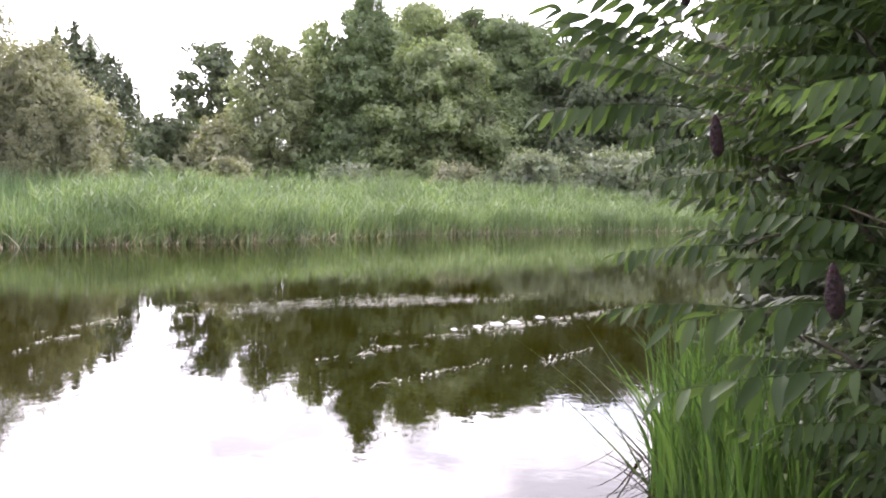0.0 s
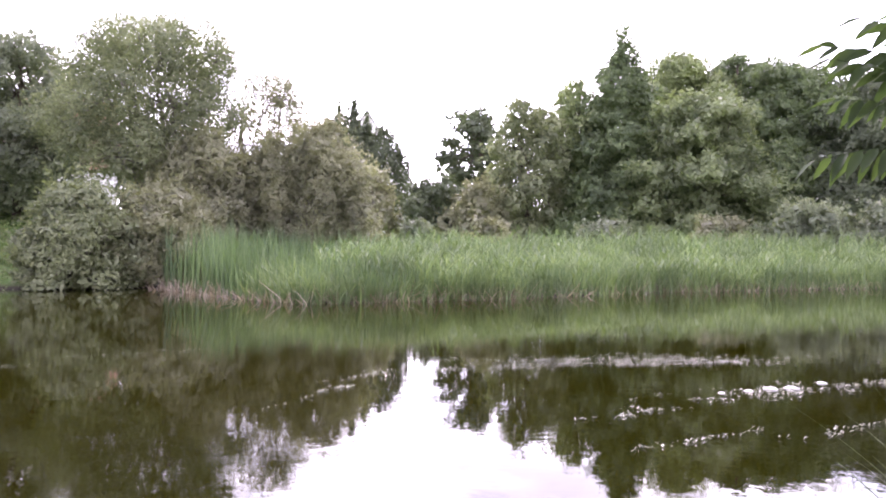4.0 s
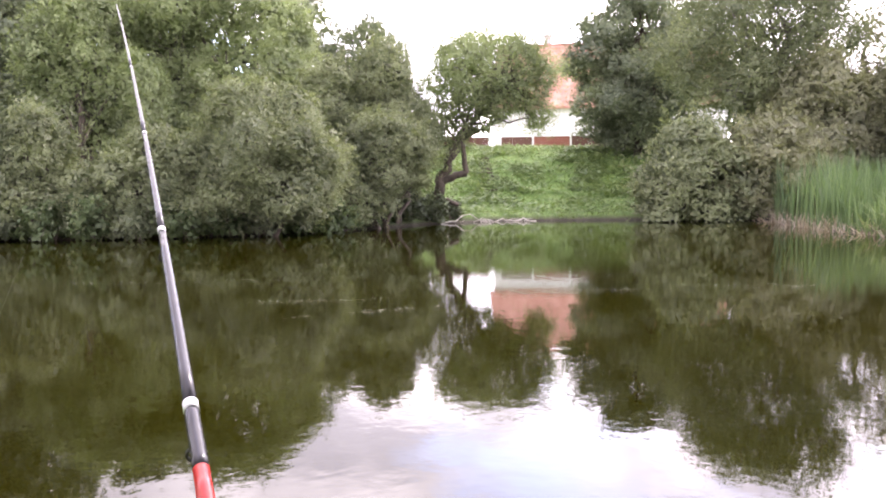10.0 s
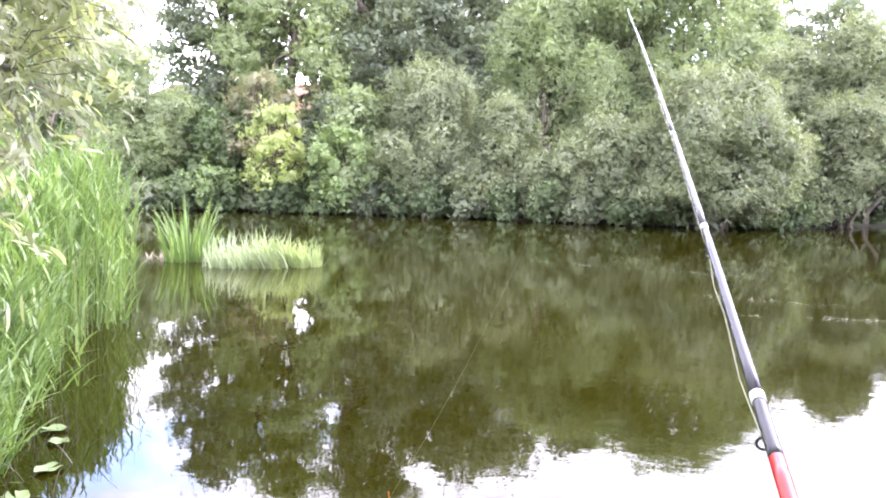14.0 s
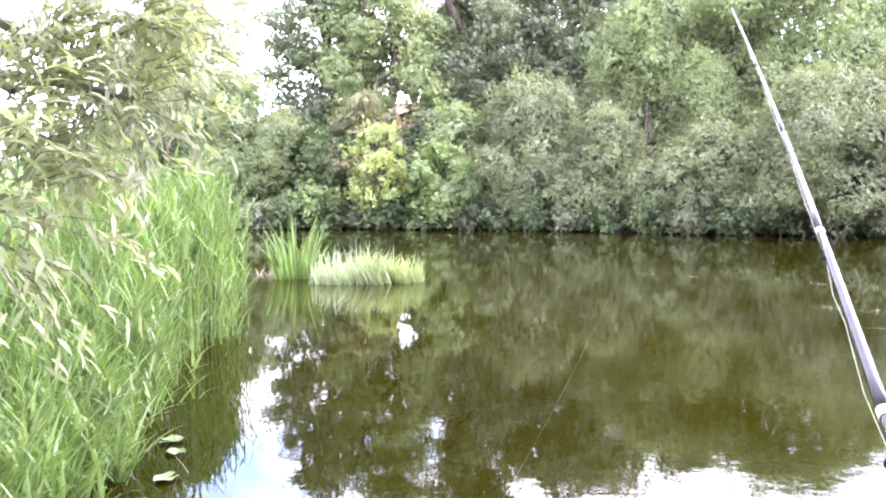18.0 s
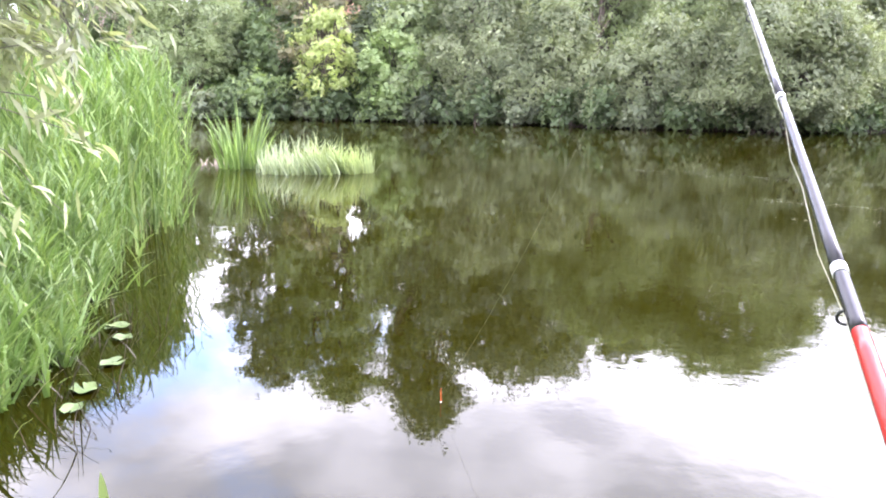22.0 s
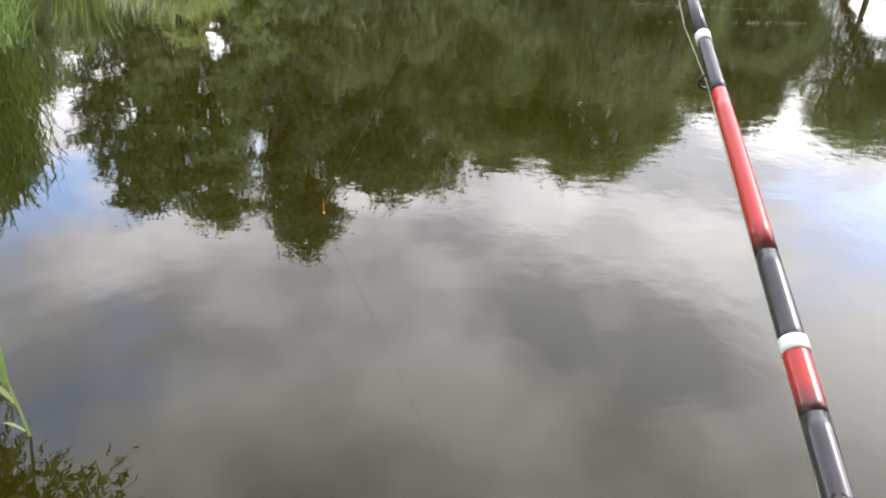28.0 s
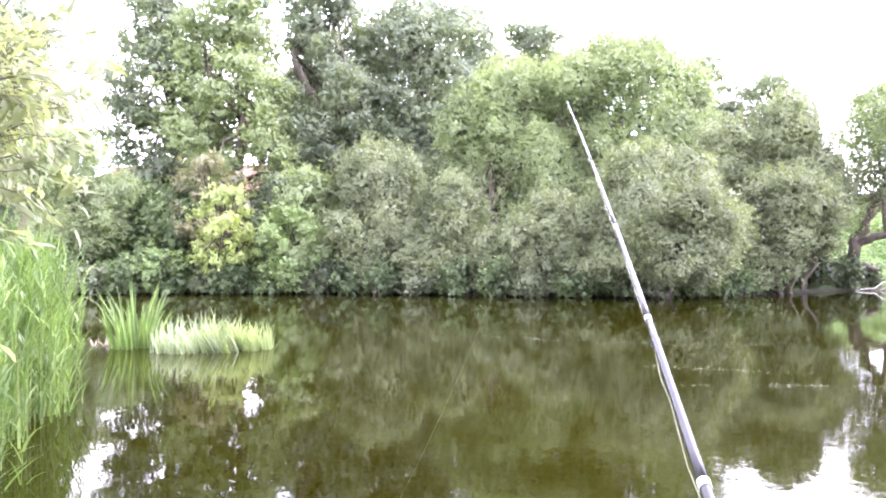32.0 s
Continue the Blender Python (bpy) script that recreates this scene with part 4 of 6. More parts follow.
def plumes(rng, tip, size):
    """Loose brown reed plumes nodding at the stems' tips."""
    n = 46
    ang = rng.uniform(0, 2 * np.pi, len(tip))
    pos, way = [], []
    for p, a in zip(tip, ang):
        s = rng.uniform(0, 1, n)
        d = np.array([math.cos(a), math.sin(a), 0.0])
        pos.append(p + np.array([0, 0, 1.0]) * (size * s)[:, None] + d * (size * 0.35 * s ** 2)[:, None] + rng.normal(0, 0.10 * size, (n, 3)) * (1.1 - s)[:, None])
        way.append(np.tile(unit(d * 0.5 + np.array([0, 0, 0.6])), (n, 1)))
    return leaves(rng, np.concatenate(pos), np.tile([0.3, 0.2, 0.4], (n * len(tip), 1)), size * 0.22, size * 0.035, 0.2, 0.9, False, np.concatenate(way))


def along_edge(rng, edge, k, first=0.0):
    a = np.array(edge)
    t = rng.uniform(first, len(a) - 1.001, k)
    i = t.astype(int)
    return a[i] + (a[i + 1] - a[i]) * (t - i)[:, None]


def far_reeds():
    rng = R(400)
    edge = [(-20.0, 26.0), (-19.2, 24.5), (-17.5, 22.8), (-14, 20.3), (-9.8, 18.2), (-7.6, 21.2), (-5.6, 23.2), (-2, 30.1), (0.7, 32.8), (7, 39.3), (16, 45.8), (35, 55.8)]
    bed = edge + [(35, 64), (16, 53), (7, 49), (0, 45), (-6, 42), (-13, 38), (-16, 32), (-19.5, 29)]

    def height(p):
        lump = np.sin(p[:, 0] * 1.3 + np.sin(p[:, 1] * 0.9) * 2) * np.cos(p[:, 1] * 1.1 + np.sin(p[:, 0] * 0.7))
        d = from_water(p[:, 0], p[:, 1])
        front = np.interp(d, [-0.3, 0.6, 3.0, 6.0, 10.0], [0.85, 0.95, 1.2, 1.6, 2.0])
        corner = step(-10.5, -16.5, p[:, 0])
        tall = 2.0 + 0.22 * lump + rng.normal(0, 0.24, len(p))
        return np.maximum(tall * (front / 2.0 * (1 - corner) + corner) + np.where(d < 0.6, 0.15, 0.0) + 0.75 * step(-12, 3, p[:, 0]) * step(1.5, 7.0, d), 0.5)

    p = scatter(rng, bed, 25000)
    tuft = np.array([noise.noise((x * 0.55, y * 0.55, 3.0)) for x, y in p])
    p = p[(tuft > -0.12) | (rng.random(len(p)) < 0.55)]
    stuff("cattails", blades(rng, rooted(p), height(p), rng.uniform(0.022, 0.06, len(p)), rng.uniform(0.0, 0.15, len(p)), rng.uniform(0, 0.85, len(p)) ** 2, 4, None, 4.0), cattail_leaf,
          "dense bed of tall blue-green cattails along the water", "reeds")
    p = scatter(rng, [(-11, 20.5), (-7.6, 21.4), (-5.6, 23.4), (-2, 30.3), (0.7, 33.0), (7, 39.5), (16, 46), (35, 56), (35, 62), (16, 52), (7, 47.5), (0, 43), (-6, 38), (-11, 32), (-12.5, 25)], 5200)
    h = height(p) * rng.uniform(0.8, 1.1, len(p))
    stuff("reed_stems", leafy_stems(rng, rooted(p), h, rng.uniform(0, 0.12, len(p)), rng.uniform(0, 6.28, len(p)), 0.42, 0.042, 6, 0.35, 0.016, 3, (0.3, 0.9)), reed_leaf,
          "leafy light green reeds among the cattails", "reeds")
    q = along_edge(rng, edge, 8000, 3.4)
    q = q + np.column_stack([rng.normal(0, 0.22, len(q)), np.abs(rng.normal(0.4, 0.9, len(q)))])
    hh = 0.92 + 0.24 * np.sin(q[:, 0] * 0.9) * np.cos(q[:, 1] * 0.6) + rng.normal(0, 0.18, len(q))
    stuff("reed_grass", blades(rng, rooted(q), np.maximum(hh, 0.3), rng.uniform(0.02, 0.045, len(q)), rng.uniform(0.03, 0.35, len(q)), rng.uniform(0.1, 1.0, len(q)), 4), reed_leaf,
          "bright green reed grass fringing the cattail bed", "reeds")
    w = along_edge(rng, edge, 2600, 1.2) + rng.normal(0, 0.25, (2600, 2))
    stuff("dead_stalks", blades(rng, rooted(w, 0.05), rng.uniform(0.1, 0.6, len(w)), rng.uniform(0.015, 0.045, len(w)), rng.uniform(0.1, 1.6, len(w)), rng.uniform(0, 0.9, len(w)), 3), dry_leaf,
          "brown dead stalks at the foot of the reeds", "reeds")


far_reeds()


def near_reeds():
    rng = R(420)
    edge = [(-2.3, -1.98), (-2.75, -2.0), (-3.25, -2.1), (-3.8, -2.27), (-4.4, -2.5), (-5.1, -2.8), (-5.8, -2.98), (-6.3, -2.92), (-6.9, -3.12), (-7.4, -3.35), (-7.75, -3.6)]
    EX, EY = np.array(edge[::-1]).T
    bed = edge + [(-8.5, -5.0), (-5.5, -4.4), (-3.4, -3.6), (-2.3, -2.5)]

    def tall(p):
        return np.interp(p[:, 0], [-8.1, -7.2, -6.0, -5.2, -4.4, -3.8, -3.2, -2.3], [1.38, 1.5, 1.34, 1.02, 0.72, 0.50, 0.38, 0.26]) * (1 + 0.22 * step(0.15, 1.0, np.interp(p[:, 0], EX, EY) - p[:, 1]))

    rim = along_edge(rng, edge, 1350) + rng.normal(0, 0.13, (1350, 2)) - np.array([0.0, 0.10])
    p = np.concatenate([scatter(rng, bed, 950), rim[:750]])
    hgt = tall(p) * rng.uniform(0.6, 1.08, len(p))
    stuff("reed_stems", leafy_stems(rng, rooted(p), hgt, rng.uniform(0.0, 0.10, len(p)), rng.uniform(0, 6.28, len(p)), 0.24, 0.015, 10, 0.20, 0.008, 5, (0.15, 0.6)), near_reed,
          "leafy bright green reeds crowding the near bank", "reeds")
    p = np.concatenate([scatter(rng, bed, 800), rim[750:]])
    hgt = tall(p) * rng.uniform(0.45, 0.95, len(p))
    stuff("reed_blades", blades(rng, rooted(p), hgt, rng.uniform(0.008, 0.02, len(p)), rng.uniform(0.0, 0.08, len(p)), rng.uniform(0.0, 0.8, len(p)) ** 2, 7, None, 4.0), pale_leaf,
          "long pale green blades among the reeds", "reeds")
    # low leaves leaning out over the water
    p = along_edge(rng, edge, 130) + rng.normal(0, 0.10, (130, 2)) - np.array([0.0, 0.10])
    stuff("leaning_blades", blades(rng, rooted(p, 0.03), rng.uniform(0.12, 0.36, len(p)), rng.uniform(0.008, 0.018, len(p)), rng.uniform(0.3, 1.0, len(p)), rng.uniform(0.2, 1.1, len(p)), 6, rng.normal(1.2, 0.8, len(p))), near_reed,
          "green blades leaning from the reeds over the water", "reeds")
    p = along_edge(rng, edge, 110) + rng.normal(0, 0.14, (110, 2)) - np.array([0.0, 0.12])
    stuff("dead_reeds", blades(rng, rooted(p, 0.02), rng.uniform(0.08, 0.40, len(p)), rng.uniform(0.004, 0.010, len(p)), rng.uniform(0.05, 0.9, len(p)), rng.uniform(0, 0.8, len(p)), 4), dry_leaf,
          "bent brown dead reeds at the waterline", "reeds")
    # dark stalks in the shallows before the reeds
    p = scatter(rng, [(-2.1, -1.35), (-2.9, -1.5), (-3.9, -1.75), (-4.1, -2.15), (-3.3, -2.0), (-2.3, -1.6)], 80)
    stuff("dark_stalks", blades(rng, np.column_stack([p, np.full(len(p), -0.06)]), rng.uniform(0.08, 0.26, len(p)), rng.uniform(0.003, 0.006, len(p)), rng.uniform(0.0, 0.7, len(p)), rng.uniform(0, 0.9, len(p)), 5), straw_dark,
          "dark stalks standing in the shallows before the reeds", "reeds")
    p = scatter(rng, [(-7.7, -3.6), (-6.2, -3.2), (-6.2, -4.0), (-8.0, -4.4)], 16)
    tip = rooted(p, 0.0) + np.array([0, 0, 1.0]) * (tall(p) * rng.uniform(0.94, 1.08, len(p)))[:, None]
    stuff("reed_plumes", plumes(rng, tip, 0.17), plume_brown, "brown feathery plumes above the reeds", "reeds")


near_reeds()


def clump(name, at, k, radius, height, width, lean, curl, mat, label, seed, stretch=(1, 1), segs=5, turn=0.0):
    rng = R(seed)
    r = radius * np.sqrt(rng.random(k))
    a = rng.uniform(0, 2 * np.pi, k)
    px, py = np.cos(a) * r * stretch[0], np.sin(a) * r * stretch[1]
    p = np.column_stack([px * math.cos(turn) - py * math.sin(turn), px * math.sin(turn) + py * math.cos(turn), np.full(k, -0.12)])
    hgt = rng.uniform(height * 0.45, height, k) * (1.05 - 0.45 * (r / radius) ** 2) + 0.12
    ob = thing(name, (at[0], at[1], at[2]), label, "plant")
    part("foliage", mesh_of("foliage", *blades(rng, p, hgt, rng.uniform(width * 0.6, width, k), rng.uniform(lean * 0.2, lean, k), rng.uniform(0, curl, k), segs, a + rng.normal(0, 0.5, k)), mat), ob)
    return ob


clump("sedge_clump", (-10.9, -3.75, 0), 110, 0.30, 1.05, 0.036, 0.32, 0.6, near_reed, "upright green sedge clump standing in the river", 430)
clump("water_grass", (-10.5, -2.6, 0), 620, 0.80, 0.60, 0.028, 0.55, 0.6, frost_leaf, "pale green tuft of water grass in the river", 431, (1.0, 0.42), 3, 1.9)
clump("water_grass", (-11.0, -3.3, 0), 220, 0.45, 0.44, 0.020, 0.6, 0.8, reed_leaf, "low green water plants beside the sedge clump", 432, (1.0, 0.6), 3, 1.9)
clump("water_grass", (-11.2, -4.1, 0), 60, 0.35, 0.24, 0.016, 1.3, 0.8, dry_leaf, "straw-coloured bent leaves beside the sedge clump", 433, (1.0, 0.6), 3, 1.9)

# house, fence and the far roofs
plaster = solid("plaster", [(0.3, (0.70, 0.69, 0.66)), (0.7, (0.80, 0.79, 0.77))], 2, 0.9, 0, 0.2)
tile_red = solid("roof_tile", [(0.3, (0.36, 0.17, 0.12)), (0.5, (0.46, 0.24, 0.18)), (0.75, (0.56, 0.32, 0.25))], 1.2, 0.8, 0, 0.5)
tile_grey = solid("roof_grey", [(0.3, (0.12, 0.11, 0.11)), (0.7, (0.22, 0.21, 0.2))], 1.5, 0.8, 0, 0.4)
glass_dark = solid("window_glass", [(0.3, (0.02, 0.022, 0.025)), (0.7, (0.04, 0.042, 0.045))], 2, 0.06)
frame_white = solid("frame_white", [(0.3, (0.68, 0.68, 0.66)), (0.7, (0.78, 0.78, 0.76))], 4, 0.5)
fence_brown = solid("fence_wood", [(0.3, (0.10, 0.045, 0.032)), (0.7, (0.20, 0.09, 0.065))], 8, 0.75, 0, 0.3, (1, 1, 0.2))
brick_red = solid("brick", [(0.3, (0.24, 0.085, 0.06)), (0.7, (0.36, 0.14, 0.10))], 8, 0.85, 0, 0.4)
chimney_grey = solid("chimney_render", [(0.3, (0.42, 0.38, 0.36)), (0.7, (0.55, 0.50, 0.48))], 4, 0.9)


def house(name, at, turn, length, depth, eave, ridge, roof_mat, label, windows=3, chimney=True, base=None):
    """A gabled house: x runs along the ridge, -y is the side that faces the river."""
    z0 = gz(*at) if base is None else base
    ob = thing(name, (at[0], at[1], z0 - 0.2), label, "house")
    ob.rotation_euler = (0, 0, turn)
    bm = bmesh.new()
    e, r, hl, hd = eave + 0.2, ridge + 0.2, length / 2, depth / 2
    prof = [(-hd, 0), (hd, 0), (hd, e), (0, r - 0.15), (-hd, e)]
    a = [bm.verts.new((-hl, y, z)) for y, z in prof]
    b = [bm.verts.new((hl, y, z)) for y, z in prof]
    bm.faces.new(a[::-1])
    bm.faces.new(b)
    for i in range(5):
        j = (i + 1) % 5
        bm.faces.new((a[i], a[j], b[j], b[i]))
    bmesh.ops.recalc_face_normals(bm, faces=bm.faces)
    part("wall", bm_mesh("wall", bm, plaster), ob)
    rows = 16
    over = 0.5
    slope = (r - e) / hd
    for side, nm in ((-1, "roof"), (1, "roof")):
        deck = [(hd + over, e - over * slope - 0.12), (0, r - 0.12), (0, r - 0.04), (hd + over, e - over * slope - 0.04)]
        bm = bmesh.new()
        A, B = [[bm.verts.new((x, side * y, z)) for y, z in deck] for x in (-hl - 0.3, hl + 0.3)]
        for loop in [A, B[::-1]] + [(A[k], B[k], B[(k + 1) % 4], A[(k + 1) % 4]) for k in range(4)]:
            bm.faces.new(loop)
        bmesh.ops.recalc_face_normals(bm, faces=bm.faces)
        slab = part(nm, bm_mesh("roof", bm, roof_mat), ob, "tiled roof slope")
        for i in range(rows):
            bm = bmesh.new()
            y0 = hd + over - (hd + over) * i / rows
            y1 = hd + over - (hd + over) * (i + 1) / rows - 0.05
            zz = lambda y, lift: e + (hd - y) * slope + lift
            q = [(y0, zz(y0, 0.10)), (y1, zz(y1, 0.06)), (y1, zz(y1, 0.0)), (y0, zz(y0, 0.0))]
            A = [bm.verts.new((-hl - 0.35, side * y, z)) for y, z in q]
            B = [bm.verts.new((hl + 0.35, side * y, z)) for y, z in q]
            bm.faces.new(A)
            bm.faces.new(B[::-1])
            for k in range(4):
                bm.faces.new((A[k], B[k], B[(k + 1) % 4], A[(k + 1) % 4]))
            bmesh.ops.recalc_face_normals(bm, faces=bm.faces)
            part("roof_band", bm_mesh("roof_band", bm, roof_mat), slab)
    part("ridge", bm_mesh("ridge", box((length + 0.7, 0.3, 0.16), (0, 0, r + 0.08), 0.05), roof_mat), ob)
    if chimney:
        c = part("chimney", bm_mesh("chimney", box((0.7, 0.6, 1.5), (-hl + 4.6, 0.25, r + 0.2), 0.03), chimney_grey), ob, "rendered grey chimney")
        part("cap", bm_mesh("cap", box((0.86, 0.76, 0.12), (-hl + 4.6, 0.25, r + 1.0), 0.02), chimney_grey), c)
    for i in range(windows):
        x = (i + 0.5) / windows * length - hl
        w = part("window", bm_mesh("window", box((1.3, 0.10, 1.2), (x, -hd - 0.02, 1.6), 0.02), frame_white), ob, "white framed window")
        part("pane", bm_mesh("pane", box((0.52, 0.04, 1.0), (x - 0.3, -hd - 0.075, 1.6)), glass_dark), w)
        part("pane", bm_mesh("pane", box((0.52, 0.04, 1.0), (x + 0.3, -hd - 0.075, 1.6)), glass_dark), w)
    return ob


RIDGE = math.atan2(0.74, 0.67)
house("farmhouse", (-59.7, 52.35), RIDGE, 20.8, 9.0, 5.7, 11.5, tile_red, "white plastered house with a red tiled roof", 4)
house("distant_house", (-47.2, 105.0), math.atan2(0.92, -0.4), 9.0, 16.0, 7.2, 19.4, tile_grey, "distant pale house with a steep gable", 0, False)
house("red_roofed_house", (-50.5, -12.5), math.atan2(-0.98, -0.15), 12.0, 7.0, 2.0, 4.2, tile_red, "red tiled house hidden behind trees", 3, False, 2.2)


def fence():
    a, b = Vector((-44.0, 24.4, 0)), Vector((-37.2, 34.2, 0))
    d = (b - a)
    n = d.length
    d.normalize()
    turn = math.atan2(d.y, d.x)
    ob = thing("fence", (a.x, a.y, 0), "low brown board fence with white posts on the levee", "fence")
    ob.rotation_euler = (0, 0, turn)
    spots = [0, 1.8, 3.5, 4.2, 6.2, 8.5, 10.8]
    post = bm_mesh("post", box((0.11, 0.11, 1.15), (0, 0, 0.47), 0.015), frame_white)
    rail = None
    for i, s in enumerate(spots):
        p = a + d * s
        o = part("post", post, ob, "white fence post")
        o.location = (s, 0, gz(p.x, p.y))
        if i + 1 < len(spots) and i != 2:
            w = spots[i + 1] - s - 0.12
            m = a + d * (s + w / 2)
            panel = part("panel", bm_mesh("panel", box((w, 0.05, 0.08), (0, 0, 0.86), 0.01), fence_brown), ob, "brown board panel")
            panel.location = (s + 0.06 + w / 2, 0, gz(m.x, m.y))
            k = max(2, int(w / 0.16))
            slat = bm_mesh("slat", box((w / k - 0.003, 0.025, 0.90), (0, -0.03, 0.43)), fence_brown if i != 4 else brick_red)
            for j in range(k):
                o = part("slat", slat, panel)
                o.location = (-w / 2 + (j + 0.5) * w / k, 0, 0)


fence()


# ---- plants and wood on the levee ----
def levee_plants():
    rng = R(440)
    p = scatter(rng, [(-25.5, 14.0), (-25.5, 17.2), (-23.4, 21.5), (-26, 26), (-34, 32), (-41, 29), (-43, 23), (-35, 17), (-29, 13)], 6500)
    lump = np.array([noise.noise((x * 0.5, y * 0.5, 9.0)) for x, y in p])
    d = from_water(p[:, 0], p[:, 1])
    keep = (lump > 0.02) & (d > 4.0) & (d < 17) | (rng.random(len(p)) < 0.15)
    p = p[keep]
    k = 9
    pos = np.repeat(np.column_stack([p, ground_z(p[:, 0], p[:, 1]) + 0.12]), k, 0) + rng.normal(0, 1, (len(p) * k, 3)) * np.array([0.16, 0.16, 0.07])
    stuff("levee_weeds", leaves(rng, pos, np.tile([0, 0, 1.0], (len(pos), 1)), 0.17, 0.10, 0.2, 0.5), lawn_leaf, "leafy green weeds over the grassy slope", "grass")
    q = scatter(rng, [(-25.3, 14.0), (-25.4, 17.2), (-23.4, 21.3), (-26, 26), (-34, 32), (-42, 30), (-44, 23), (-35, 17), (-29, 13)], 19000)
    stuff("levee_grass", blades(rng, rooted(q, 0.02), rng.uniform(0.08, 0.22, len(q)), rng.uniform(0.012, 0.03, len(q)), rng.uniform(0.1, 0.5, len(q)), rng.uniform(0.1, 0.8, len(q)), 2), lawn_leaf,
          "short bright grass on the levee", "grass")


levee_plants()


def levee_steps():
    ob = thing("levee_steps", (-31.1, 20.3, gz(-31.1, 20.3)), "narrow worn timber steps up the grassy levee", "steps")
    d = np.array([-0.876, 0.482])
    tread = bm_mesh("step", box((0.16, 0.62, 0.14), (0, 0, 0.02), 0.02), bark)
    for i in range(11):
        x, y = d * 0.56 * i
        o = part("step", tread, ob)
        o.location = (x, y, gz(-31.1 + x, 20.3 + y) - ob.location.z)
        o.rotation_euler = (0, 0, math.atan2(d[1], d[0]) + 0.06 * math.sin(i * 2.3))


levee_steps()


def driftwood():
    for i, (x, y, ln, turn, r) in enumerate([(-25.05, 15.4, 2.4, 1.65, 0.025), (-25.1, 17.0, 1.8, 1.5, 0.03), (-24.8, 17.6, 1.1, 1.1, 0.04), (-25.0, 16.2, 0.8, 1.9, 0.02)]):
        rng = R(450 + i)
        ob = thing("driftwood", (x, y, 0.02), "bleached driftwood branch lying at the waterline", "driftwood", "driftwood by the lawn")
        d = np.array([math.cos(turn), math.sin(turn), 0]) * ln / 2
        paths = [limb(rng, -d, d, r, r * 0.5, 8, 0.02), limb(rng, d * 0.2, d * 0.6 + np.array([0.05, 0.1, 0.09]), r * 0.5, 0.004, 4, 0.1), limb(rng, -d * 0.3, -d * 0.1 + np.array([0.1, -0.1, 0.07]), r * 0.4, 0.01, 4, 0.1)]
        part("branch", mesh_of("branch", *tubes(paths, 6), dead_wood, True), ob)


driftwood()


# ---- floating things ----
pad_green = solid("pad_green", [(0.3, (0.06, 0.10, 0.025)), (0.7, (0.14, 0.19, 0.065))], 9, 0.4, 0, 0.15)
weed_pale = solid("weed_pale", [(0.3, (0.09, 0.10, 0.045)), (0.7, (0.30, 0.31, 0.20))], 9, 0.3)


def lily_pad(at, size, turn, seed):
    rng = R(seed)
    n = 22
    ang = np.linspace(0.25, 2 * np.pi - 0.25, n)
    rad = size * (1 + 0.06 * np.sin(ang * 3 + seed) + rng.normal(0, 0.02, n))
    rim = np.column_stack([np.cos(ang) * rad, np.sin(ang) * rad * 0.8, 0.004 + 0.012 * np.abs(np.sin(ang * 2 + seed))])
    mid = np.column_stack([np.cos(ang) * rad * 0.55, np.sin(ang) * rad * 0.44, np.full(n, 0.005)])
    v = np.concatenate([rim, mid, [[0, 0, 0.003]]])
    i = np.arange(n - 1)
    q = np.stack([i, i + 1, n + i + 1, n + i], 1)
    t = np.stack([n + i, n + i + 1, np.full(n - 1, 2 * n)], 1)
    ob = tagged(new("lily_pad", mesh_of("lily_pad", v, [q, t], pad_green, True)), "floating green water-lily leaf", "lily pad", "lily pads by the reeds")
    ob.location, ob.rotation_euler = (at[0], at[1], 0.004), (0, 0, turn)


for i, (x, y, s) in enumerate([(-3.37, -2.02, 0.065), (-3.55, -1.84, 0.06), (-3.22, -1.72, 0.07), (-2.92, -1.69, 0.075), (-3.72, -1.95, 0.075), (-2.72, -1.63, 0.06)]):
    lily_pad((x, y), s * 0.85, i * 1.3, 460 + i)


def water_weed(at, long, wide, turn, k, seed):
    """A streak of weed combed along the current, its tips lying on the surface."""
    rng = R(seed)
    n = 4 + k // 6
    tuft = rng.integers(0, n, k)
    cu, cw = rng.normal(0, long * 0.42, n), rng.normal(0, wide * 0.45, n)
    u, w = cu[tuft] + rng.normal(0, 0.07, k), cw[tuft] + rng.normal(0, 0.025, k)
    c, s = math.cos(turn), math.sin(turn)
    p = np.column_stack([u * c - w * s, u * s + w * c, np.full(k, 0.004)])
    a = turn + rng.normal(0, 0.35, k)
    d = np.column_stack([np.cos(a), np.sin(a), np.zeros(k)])
    sd = np.column_stack([-np.sin(a), np.cos(a), np.zeros(k)])
    L = rng.uniform(0.02, 0.08, k)[:, None]
    W = rng.uniform(0.003, 0.010, k)[:, None]
    up = np.array([0, 0, 1.0]) * rng.uniform(0.004, 0.02, k)[:, None]
    v = np.stack([p - d * L / 2, p + sd * W / 2 + up, p + d * L / 2, p - sd * W / 2 + up], 1).reshape(-1, 3)
    ob = tagged(new("water_weed", mesh_of("water_weed", v, np.arange(k * 4).reshape(-1, 4), weed_pale)), "pale streaks of water weed breaking the surface", "water weed", kind="stuff")
    ob.location = (at[0], at[1], 0)


